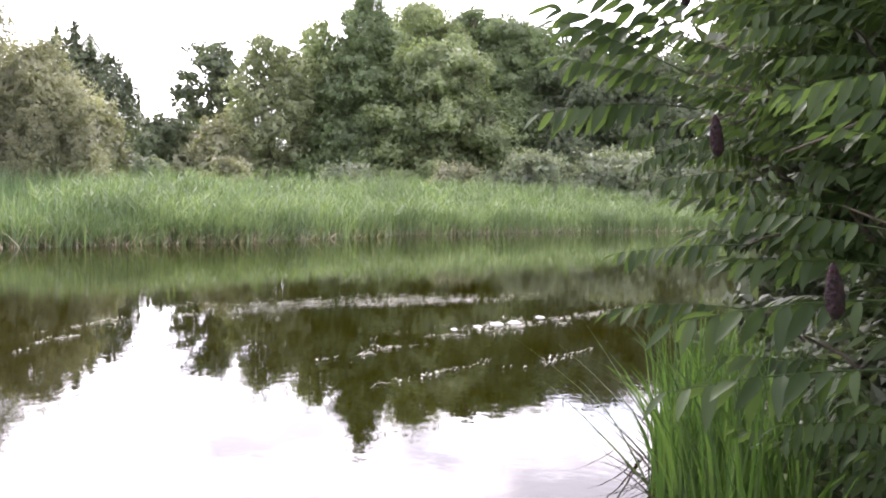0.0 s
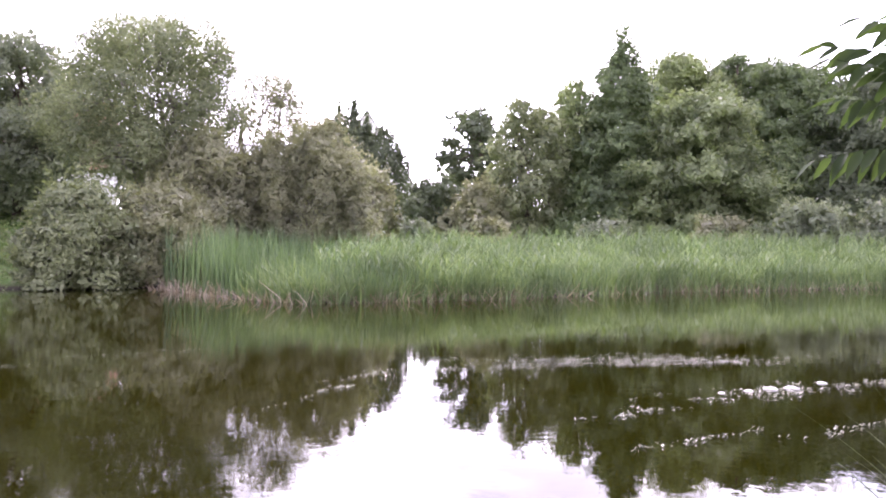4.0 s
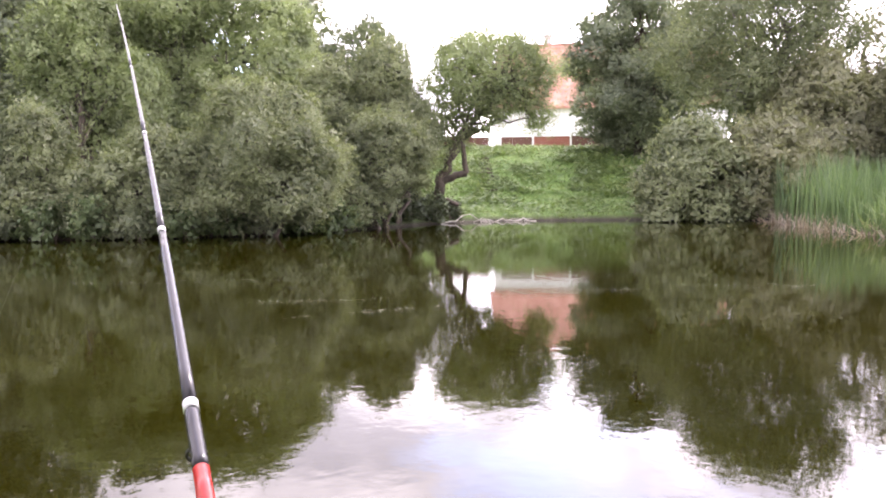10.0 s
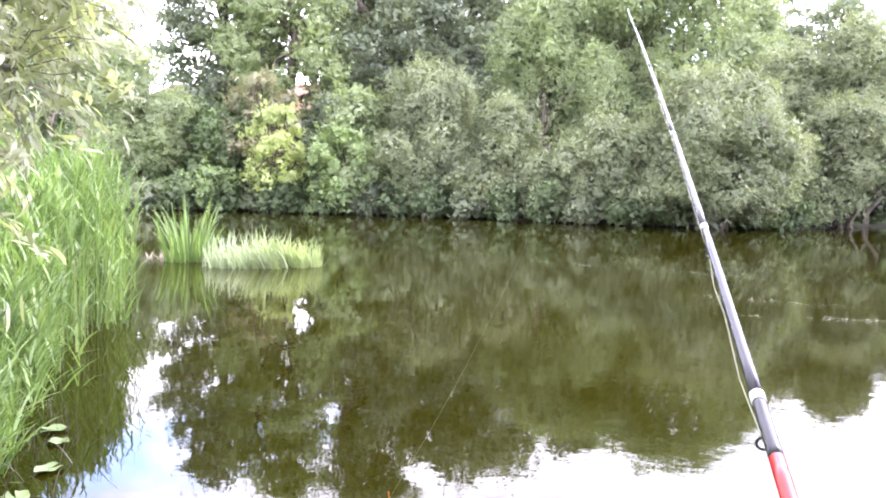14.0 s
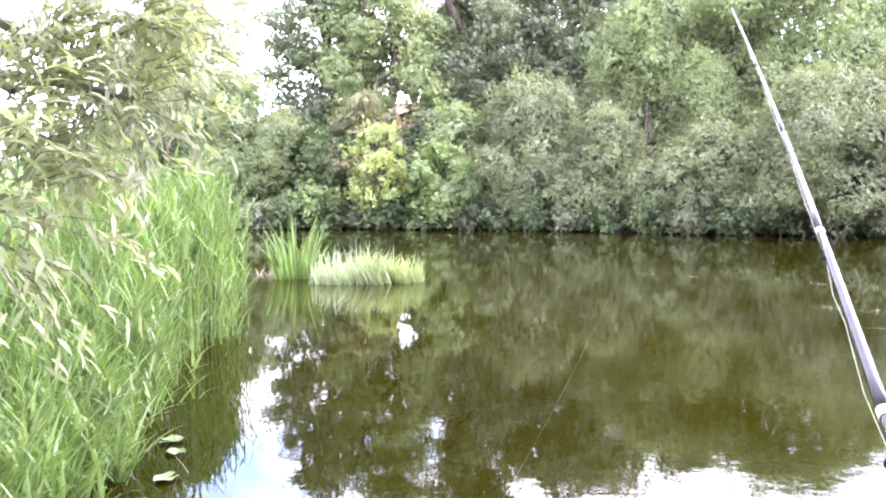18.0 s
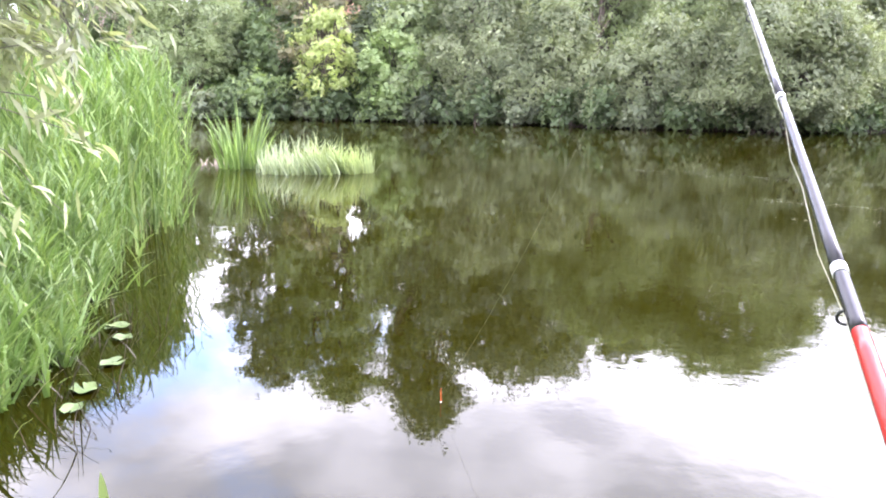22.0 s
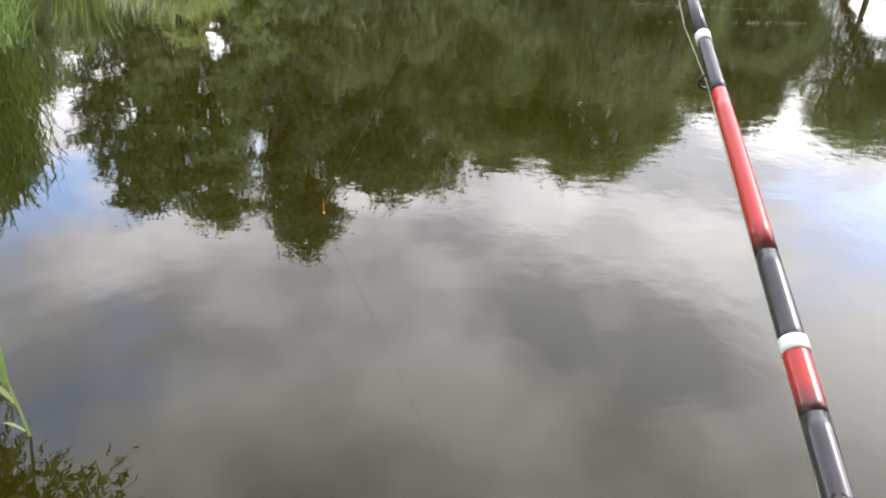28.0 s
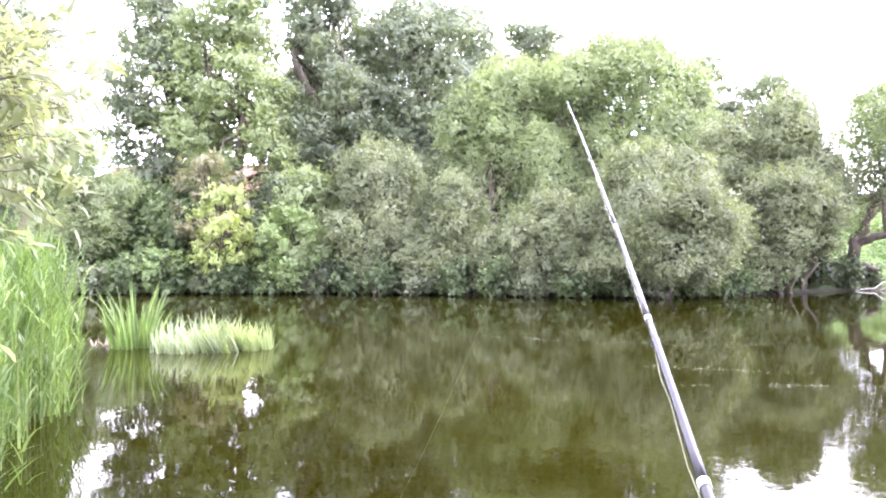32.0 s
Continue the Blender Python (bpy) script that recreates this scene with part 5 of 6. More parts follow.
for i, (x, y, ln, wd, tn, k) in enumerate([(-1.3, 10.1, 2.6, 0.55, 0.50, 950), (-0.4, 10.2, 1.5, 0.40, 0.50, 600), (-2.3, 9.0, 1.6, 0.30, 0.60, 260), (0.6, 8.4, 1.5, 0.34, 0.80, 330), (1.6, 9.4, 0.9, 0.15, 0.85, 140),
                                           (-0.6, 6.8, 0.6, 0.12, 0.85, 70), (-0.2, 5.85, 1.1, 0.05, 0.90, 60), (0.9, 6.7, 1.1, 0.12, 0.90, 60), (-3.4, 6.9, 1.2, 0.10, 1.55, 80), (-3.4, 8.2, 0.9, 0.08, 1.30, 60),
                                           (-8.6, 3.2, 1.1, 0.10, 1.15, 90), (-7.5, 3.5, 1.2, 0.08, 1.43, 70), (-11.6, 1.8, 1.3, 0.2, 0.90, 60), (-11.1, 3.1, 1.2, 0.15, 1.05, 60), (-7.6, 6.6, 1.2, 0.2, 1.1, 70), (-6.7, 8.8, 1.2, 0.2, 0.9, 70)]):
    water_weed((x, y), ln, wd, tn, k, 480 + i)
foam = solid("pale_stone", [(0.3, (0.55, 0.54, 0.5)), (0.7, (0.75, 0.74, 0.7))], 20, 0.6, 0, 0.3)
for i, (x, y, s) in enumerate([(0.3, 8.3, 0.05), (0.5, 8.5, 0.075), (0.7, 8.62, 0.075), (1.02, 9.1, 0.055), (0.05, 8.1, 0.035)]):
    bm = bmesh.new()
    bmesh.ops.create_icosphere(bm, subdivisions=2, radius=1.0)
    for v in bm.verts:
        k = 1 + 0.25 * noise.noise(v.co * 1.3 + Vector((i * 3, 0, 0)))
        v.co = Vector((v.co.x * s * k, v.co.y * s * 0.6 * k, v.co.z * s * 0.35 * k))
    ob = tagged(new("pebble", bm_mesh("pebble", bm, foam, True)), "pale flat stone showing above the water", "stone", "stones in the shallows")
    ob.location = (x, y, 0.0)


# ---- the angler's rod, float and line ----
rod_grey = solid("rod_graphite", [(0.3, (0.030, 0.028, 0.032)), (0.7, (0.044, 0.042, 0.047))], 30, 0.27)
rod_red = solid("rod_red", [(0.3, (0.38, 0.020, 0.018)), (0.7, (0.47, 0.034, 0.026))], 30, 0.25)
rod_white = solid("ring_white", [(0.3, (0.62, 0.62, 0.62)), (0.7, (0.74, 0.74, 0.74))], 30, 0.35)
grip_foam = solid("grip_foam", [(0.3, (0.028, 0.025, 0.023)), (0.7, (0.065, 0.058, 0.05))], 60, 0.9, 0, 0.6)
black_metal = solid("black_metal", [(0.3, (0.015, 0.015, 0.016)), (0.7, (0.03, 0.03, 0.03))], 30, 0.3)
line_mat = solid("line", [(0.3, (0.17, 0.18, 0.10)), (0.7, (0.26, 0.27, 0.17))], 30, 0.35)
orange = solid("float_orange", [(0.3, (0.50, 0.09, 0.015)), (0.7, (0.60, 0.13, 0.02))], 30, 0.4)
P2, STEP = np.array([-0.800, 0.293, 1.062]), np.array([-0.340, 0.040, 0.153])
SIDE = unit(np.cross(STEP, [0, 0, 1.0]))


def band_paint():
    """Red lacquer that fades to black towards the butt end of each band."""
    m, n, l = material("band_paint")
    p = n.new("ShaderNodeBsdfPrincipled")
    p.inputs["Roughness"].default_value = 0.25
    geo, off, dot = n.new("ShaderNodeNewGeometry"), n.new("ShaderNodeVectorMath"), n.new("ShaderNodeVectorMath")
    off.operation, dot.operation = "SUBTRACT", "DOT_PRODUCT"
    l.new(geo.outputs["Position"], off.inputs[0])
    off.inputs[1].default_value = tuple(P2 - STEP * 1.2)
    l.new(off.outputs[0], dot.inputs[0])
    dot.inputs[1].default_value = tuple(STEP / np.dot(STEP, STEP) / 1.2)
    red, black = (0.42, 0.027, 0.022), (0.03, 0.024, 0.026)
    l.new(ramp(n, l, dot.outputs["Value"], [(0.06, black), (0.115, red), (0.30, red), (0.365, black), (0.43, red), (1.0, red)]), p.inputs["Base Color"])
    out_to(n, l, p.outputs[0])
    return m


rod_bands = band_paint()


def on_rod(s, drop=0.0, aside=0.0):
    under = unit(np.cross(STEP, SIDE)) * (1 if np.cross(STEP, SIDE)[2] < 0 else -1)
    bend = max(s - 0.6, 0.0) ** 2      # the thin end droops a little
    return P2 + STEP * s + under * (drop + 0.0008 * bend) + SIDE * aside + np.array([0, -0.0011, 0]) * bend


def rod_radius(s):
    return float(np.interp(s, [-2.2, -1, 0, 1, 2, 3, 4, 5.1], [0.0105, 0.0092, 0.0069, 0.0050, 0.0037, 0.0028, 0.0020, 0.0009]))


def fishing_rod():
    ob = thing("fishing_rod", tuple(on_rod(-2.2)), "telescopic grey fishing rod with red bands and white rings", "fishing rod")
    o = np.array(ob.location)

    def length(name, s0, s1, mat, label="", grow=1.0, n=8, ends=True):
        s = np.linspace(s0, s1, n)
        pts = [on_rod(q) - o for q in s]
        rad = [rod_radius(q) * grow for q in s]
        if ends:
            pts = [pts[0]] + pts + [pts[-1]]
            rad = [0.0003] + rad + [0.0003]
        return part(name, mesh_of(name, *tubes([(np.array(pts) + 1e-7 * np.arange(len(pts))[:, None] * STEP, rad)], 18), mat, True), ob, label)

    length("section", -1.36, -1.13, rod_grey, "dark grey glossy section")
    length("band", -1.13, -0.985, rod_bands, "red lacquered band fading to black")
    length("section", -0.985, -0.76, rod_grey, "dark grey glossy section")
    length("band", -0.76, -0.23, rod_bands, "red lacquered band fading to black")
    length("section", -0.23, 0.0, rod_grey, "dark grey glossy section")
    for a, b in ((0, 1), (1, 2), (2, 3.1), (3.1, 4.2), (4.2, 4.8)):
        length("section", a, b, rod_grey, "tapering grey section")
    for s, w in ((-0.985, 0.015), (0.0, 0.017), (1.0, 0.015), (2.0, 0.011), (3.1, 0.01)):
        length("ring", s - w, s + w, rod_white, "white end ring", 1.10, 4)
    g = np.linspace(-2.15, -1.29, 60)
    pts = [on_rod(g[0]) - o] + [on_rod(q) - o for q in g] + [on_rod(g[-1]) - o + 1e-6]
    rad = [0.001] + [0.0165 + 0.0007 * math.sin(i * 2.1) - (0.004 if i > 57 or i < 2 else 0) for i in range(60)] + [0.011]
    part("grip", mesh_of("grip", *tubes([(pts, rad)], 20), grip_foam, True), ob, "ribbed dark foam grip")
    for s, r in ((-0.13, 0.0085), (0.86, 0.0065), (1.86, 0.006), (2.95, 0.005), (4.1, 0.004), (4.78, 0.003)):
        drop = rod_radius(s) + r
        c = on_rod(s, drop)
        ang = np.linspace(0, 2 * np.pi, 17)
        up = unit(on_rod(s, 0.0) - c)
        ring = [c - o + (np.cos(q) * up + np.sin(q) * SIDE) * r for q in ang]
        guide = part("guide", mesh_of("guide", *tubes([(ring, [r * 0.2] * 17)], 6), black_metal, True), ob, "black line guide")
        part("foot", mesh_of("foot", *tubes([([on_rod(s - 0.05, rod_radius(s)) - o, c - o + up * r, on_rod(s + 0.05, rod_radius(s)) - o], [0.0012] * 3)], 6), black_metal, True), guide)
    # reel under the grip
    c = on_rod(-1.72, 0.075)
    under = unit(on_rod(-1.72, 1.0) - on_rod(-1.72, 0.0))
    axis = unit(STEP)
    reel = part("reel", mesh_of("reel", *tubes([([on_rod(-1.72, 0.015) - o, on_rod(-1.72, 0.045) - o, c - o], [0.008, 0.008, 0.017])], 12), black_metal, True), ob, "small black and red reel")
    for nm, m, a, b, r in (("spool", rod_red, 0.0, 0.035, 0.022), ("rotor", black_metal, -0.04, 0.0, 0.024)):
        pts = [c - o + axis * q for q in (a, a + 0.0005, (a + b) / 2, b - 0.0005, b)]
        part(nm, mesh_of(nm, *tubes([(pts, [0.002, r, r * 0.86, r, 0.002])], 18), m, True), reel)
    return ob


fishing_rod()


def rod_rest():
    top = on_rod(-1.98, 0.022)
    z0 = gz(top[0] + 0.02, top[1])
    ob = thing("rod_rest", (top[0], top[1], z0), "slim black bank stick holding the rod's butt", "rod rest")
    hgt = top[2] - z0
    part("stick", mesh_of("stick", *tubes([([(0, 0, -0.15), (0, 0, hgt * 0.5), (0, 0, hgt - 0.02)], [0.006, 0.007, 0.007])], 10), black_metal, True), ob)
    s = SIDE
    ang = np.linspace(np.pi, 2 * np.pi, 9)
    cup = [np.array([0, 0, hgt + 0.005]) + s * np.cos(q) * 0.022 + np.array([0, 0, 1.0]) * np.sin(q) * 0.022 for q in ang]
    part("cradle", mesh_of("cradle", *tubes([(cup, [0.004] * 9)], 8), black_metal, True), ob)


rod_rest()


def line_and_float():
    spot = np.array([-2.965, -0.262, 0.0])
    tip = on_rod(4.78, 0.004)
    s = np.linspace(0, 1, 30)[:, None]
    sag = np.sin(s * np.pi) * np.array([0, 0, -0.10])
    free = tip + (spot + np.array([0, 0, 0.03]) - tip) * s + sag
    inner = [on_rod(q, rod_radius(q) + dr) for q, dr in ((-1.55, 0.05), (-1.2, 0.012), (-0.7, 0.012), (-0.13, 0.012), (0.2, 0.028), (0.5, 0.016), (0.7, 0.024), (0.86, 0.008), (1.3, 0.012), (1.86, 0.007), (2.4, 0.012), (2.95, 0.006), (4.1, 0.005), (4.78, 0.004))]
    me = mesh_of("fishing_line", *tubes([(free, [0.0004] * 30), (inner, [0.0006] * len(inner))], 5), line_mat, True)
    tagged(new("fishing_line", me), "thin slack fishing line running down to the float", "fishing line")
    ob = thing("float", tuple(spot), "slim orange fishing float upright in the water", "float")
    part("antenna", mesh_of("antenna", *tubes([([(0, 0, 0.0), (0.001, 0, 0.03), (0.003, 0, 0.062)], [0.0022, 0.0018, 0.0012])], 10), orange, True), ob)
    part("body", mesh_of("body", *tubes([([(0, 0, -0.06), (0, 0, -0.04), (0, 0, 0.001), (0, 0, 0.005)], [0.002, 0.004, 0.004, 0.002])], 12), rod_white, True), ob)


line_and_float()


# ---- sumac on the near bank ----
def compound_leaf(seed, pairs=9, length=0.42):
    rng = R(seed)
    s = np.linspace(0, 1, 10)
    bow = rng.uniform(0.06, 0.22)
    rachis = np.column_stack([s * length, 0.02 * np.sin(s * 3 + seed), 0.05 * s - bow * length * s ** 2])
    V, Q = tubes([(rachis, np.linspace(0.0028, 0.001, 10))], 5)
    verts, faces, base = [V], [Q], len(V)
    for i in range(pairs + 1):
        q = 0.22 + 0.78 * i / pairs
        p = np.array([np.interp(q, s, rachis[:, k]) for k in range(3)])
        for sd in ((-1, 1) if i < pairs else (0,)):
            ln = (0.095 if 1 < i < pairs - 1 else 0.075) * rng.uniform(0.88, 1.1)
            wd = ln * 0.30
            d = unit(np.array([0.42 if sd else 0.9, sd * 0.62, -0.55 + rng.normal(0, 0.22)]) + rng.normal(0, 0.08, 3))
            nrm = unit(np.array([0.1, sd * 0.55, 0.75]) + rng.normal(0, 0.2, 3))
            w = unit(np.cross(nrm, d))
            n2 = np.cross(d, w)
            mids, left, right = [], [], []
            for k, (u, ww) in enumerate(((0, 0.22), (0.16, 0.82), (0.40, 1.0), (0.70, 0.70), (1.0, 0.03))):
                c = p + d * ln * u - n2 * ln * 0.16 * u * u
                mids.append(c)
                left.append(c + w * wd * 0.5 * ww + n2 * wd * 0.16 * ww)
                right.append(c - w * wd * 0.5 * ww + n2 * wd * 0.16 * ww)
            verts.append(np.array(mids + left + right))
            f = []
            for k in range(4):
                f += [(k, k + 1, 5 + k + 1, 5 + k), (10 + k, 10 + k + 1, k + 1, k)]
            faces.append(np.array(f) + base)
            base += 15
    return mesh_of("leaf", np.concatenate(verts), np.concatenate(faces), sumac_leaf, True)


def aim(p, d, roll=0.0):
    """A pose at p whose x axis points along d, with z as far up as may be."""
    x = Vector(d).normalized()
    y = Vector((0, 0, 1)).cross(x).normalized()
    m = Matrix((x, y, x.cross(y))).transposed().to_4x4()
    return Matrix.Translation(p) @ m @ Matrix.Rotation(roll, 4, "X")


def sumac():
    rng = R(500)
    root = Vector((1.75, 2.9, gz(1.75, 2.9) - 0.1))
    ob = thing("sumac", tuple(root), "stag's-horn sumac with drooping feathered leaves and dark red cones", "shrub")
    kinds = [compound_leaf(510 + i, 8 + i % 3, 0.42) for i in range(6)]
    # twig ends that carry a tuft of leaves, deeper in the crown
    tips = [(1.15, 2.96, 1.86), (1.10, 2.95, 1.64), (1.15, 2.9, 1.36), (1.2, 2.75, 1.24), (1.25, 2.56, 1.7), (1.3, 2.45, 1.5), (1.35, 2.6, 1.2), (1.15, 3.1, 2.1), (1.4, 2.9, 1.5), (1.25, 2.65, 2.0), (1.45, 2.3, 1.75),
            (1.6, 2.7, 2.2), (1.5, 3.2, 1.8), (1.45, 2.35, 1.35), (1.3, 2.5, 2.4), (1.5, 2.1, 2.1), (1.2, 2.9, 2.6), (1.4, 3.2, 2.8), (1.7, 2.4, 2.7), (1.2, 2.2, 2.7), (1.9, 3.0, 3.1), (1.6, 3.8, 2.2), (1.4, 3.6, 1.7), (1.9, 3.6, 2.6),
            (1.35, 2.2, 1.1), (1.5, 2.5, 0.95), (1.6, 2.1, 1.5), (1.3, 2.9, 1.75), (1.2, 2.7, 1.55), (1.5, 2.6, 1.85), (1.3, 2.0, 0.75), (1.45, 2.3, 0.65), (1.2, 2.5, 0.8),
            (1.30, 2.75, 2.15), (1.42, 2.55, 2.05), (1.15, 2.7, 2.22), (1.5, 2.85, 2.3), (1.25, 2.45, 1.95), (1.40, 2.7, 1.75), (1.32, 2.25, 1.6), (1.6, 2.9, 2.0)]
    # single leaves towards the water: where the stalk begins, where it ends
    front = [(1.05, 2.07, 1.22, 0.67, 2.19, 1.20), (1.08, 2.11, 1.13, 0.69, 2.18, 1.08), (1.05, 1.96, 1.06, 0.53, 2.08, 0.94), (1.00, 1.87, 0.93, 0.50, 1.98, 0.79), (0.86, 2.49, 0.97, 0.48, 2.60, 0.93), (0.87, 2.54, 1.16, 0.50, 2.60, 1.06),
             (0.82, 2.18, 1.41, 0.74, 2.22, 1.22), (1.01, 1.87, 0.80, 0.73, 1.90, 0.73), (0.80, 1.47, 1.40, 0.53, 1.55, 1.42), (0.74, 1.34, 1.48, 0.54, 1.38, 1.41), (0.80, 1.38, 1.32, 0.57, 1.42, 1.37), (0.94, 2.68, 1.39, 0.65, 2.77, 1.29),
             (0.99, 2.22, 1.28, 0.72, 2.23, 1.24), (0.94, 2.78, 1.44, 0.70, 2.86, 1.39)]
    edge = [(0.90, 3.22, 1.83, 0.33, 3.24, 1.99), (0.86, 3.13, 1.76, 0.34, 3.13, 1.89), (0.87, 3.12, 1.71, 0.36, 3.13, 1.74), (0.88, 3.12, 1.63, 0.30, 3.09, 1.57), (0.87, 3.02, 1.57, 0.61, 3.09, 1.46), (0.95, 3.20, 1.87, 0.44, 3.22, 2.05),
            (0.98, 3.09, 1.91, 0.55, 3.10, 2.07), (0.97, 2.88, 1.77, 0.62, 2.88, 1.82), (0.86, 2.92, 1.51, 0.62, 2.88, 1.37), (0.95, 2.78, 1.57, 0.66, 2.77, 1.63), (1.03, 2.64, 1.66, 0.69, 2.65, 1.71), (1.12, 2.49, 1.79, 0.78, 2.52, 1.74),
            (1.18, 2.34, 1.67, 0.86, 2.38, 1.64), (1.09, 2.39, 1.60, 0.80, 2.41, 1.55), (1.14, 2.70, 1.88, 0.76, 2.74, 1.87)]
    paths = []
    trunks = [limb(rng, root, Vector((1.7, 2.8, 1.0)), 0.05, 0.035, 7, 0), limb(rng, root + Vector((0.1, 0.1, 0)), Vector((1.9, 3.1, 1.5)), 0.045, 0.03, 7, 0)]
    paths += trunks
    for i, tpt in enumerate(tips):
        st = trunks[i % 2]
        paths.append(limb(rng, st[0][3 + i % 4], tpt, 0.014, 0.006, 7, 0.10))
    for q in front + edge:
        a = np.array(q[:3])
        near = np.array(min(tips, key=lambda p: np.linalg.norm(np.array(p) - a)))
        paths.append(limb(rng, near, a, 0.006, 0.003, 6, 0.05))
    for i, way in enumerate(paths):
        nm = "trunk" if i < 2 else "branch"
        part(nm, mesh_of(nm, *[a - (np.array(root) if k == 0 else 0) for k, a in enumerate(tubes([way], 7))], bark, True), ob)
    for i, tpt in enumerate(tips):
        for k in range(9):
            a = rng.uniform(math.radians(95), math.radians(290)) if k < 4 else rng.uniform(0, 2 * math.pi)
            d = (math.cos(a), math.sin(a), rng.uniform(-0.15, 0.45))
            leaf = part("leaf", kinds[rng.integers(6)], ob)
            at = Vector(tpt) - Vector((0, 0, 0.03 * k)) + Vector(rng.normal(0, 0.03, 3)) - root
            leaf.matrix_local = aim(at, d, rng.normal(0, 0.25)) @ Matrix.Scale(rng.uniform(0.7, 1.0), 4)
    for q in front + edge:
        a, b = Vector(q[:3]), Vector(q[3:])
        leaf = part("leaf", kinds[rng.integers(6)], ob)
        leaf.matrix_local = aim(a - root, b - a + Vector((0, 0, 0.05)), rng.normal(0, 0.12)) @ Matrix.Scale(max(0.62, (b - a).length / 0.42), 4)
    for i, (p, t, s) in enumerate([((0.76, 2.53, 1.48), (-0.12, 0, 1), 0.85), ((0.83, 1.91, 1.09), (-0.12, 0, 1), 0.85), ((0.94, 2.68, 1.27), (0.0, 0, 1), 0.7), ((0.70, 2.68, 1.95), (0.05, 0, 1), 0.8)]):
        bm = bmesh.new()
        bmesh.ops.create_icosphere(bm, subdivisions=4, radius=1.0)
        for v in bm.verts:
            q = v.co.copy()
            k = 1 + 0.22 * noise.noise(q * 5.0 + Vector((i * 5, 0, 0))) + 0.12 * noise.noise(q * 14.0)
            taper = 1.0 - 0.45 * (q.z * 0.5 + 0.5)
            v.co = Vector((q.x * 0.028 * k * taper, q.y * 0.028 * k * taper, q.z * 0.075 * (1 + 0.08 * (k - 1))))
        c = part("seed_cone", bm_mesh("seed_cone", bm, cone_red, True), ob, "fuzzy dark red seed cone")
        c.matrix_local = Matrix.Translation(Vector(p) - root) @ Vector((0, 0, 1)).rotation_difference(Vector(t)).to_matrix().to_4x4() @ Matrix.Scale(s, 4)
    return ob


sumac()


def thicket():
    """Bushes that close the near bank; their dark leaves imitate shade behind the sumac."""
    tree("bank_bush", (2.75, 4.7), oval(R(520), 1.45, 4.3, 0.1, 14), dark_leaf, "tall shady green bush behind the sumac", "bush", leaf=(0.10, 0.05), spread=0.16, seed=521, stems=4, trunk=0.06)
    # top raised out of view to keep light off the sumac
    tree("bank_bush", (2.45, 3.4), oval(R(622), 1.0, 4.8, 0.3, 18), dark_leaf, "dark leafy bush crowding the sumac, raised to block sky light", "bush", leaf=(0.10, 0.045), spread=0.16, seed=623, stems=4, trunk=0.05)
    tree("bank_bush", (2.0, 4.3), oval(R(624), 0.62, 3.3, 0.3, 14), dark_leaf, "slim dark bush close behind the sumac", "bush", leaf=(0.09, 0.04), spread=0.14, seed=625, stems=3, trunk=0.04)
    # also taller than the view, to darken the sumac's inside
    tree("bank_bush", (1.85, 3.95), oval(R(626), 0.68, 4.9, 0.5, 18), dark_leaf, "tall leafy bush among the sumac, raised to block sky light", "bush", leaf=(0.09, 0.04), spread=0.14, seed=627, stems=3, trunk=0.04)
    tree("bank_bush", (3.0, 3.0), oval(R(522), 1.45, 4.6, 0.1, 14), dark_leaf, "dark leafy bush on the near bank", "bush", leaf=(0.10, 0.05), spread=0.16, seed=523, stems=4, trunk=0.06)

    # dark leaf colour put where deep shade lies under the sumac
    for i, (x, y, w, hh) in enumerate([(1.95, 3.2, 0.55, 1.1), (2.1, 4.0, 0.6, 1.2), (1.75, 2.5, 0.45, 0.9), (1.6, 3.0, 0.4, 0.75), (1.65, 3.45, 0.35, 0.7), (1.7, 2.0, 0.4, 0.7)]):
        tree("bank_bush", (x, y), mound(R(524 + i), w, hh, 7, 0.2), dark_leaf, "low dark-leaved undergrowth standing in for shade beneath the sumac", "bush", leaf=(0.06, 0.03), spread=0.08, seed=530 + i, stems=3, trunk=0.03, twigs=8)


thicket()


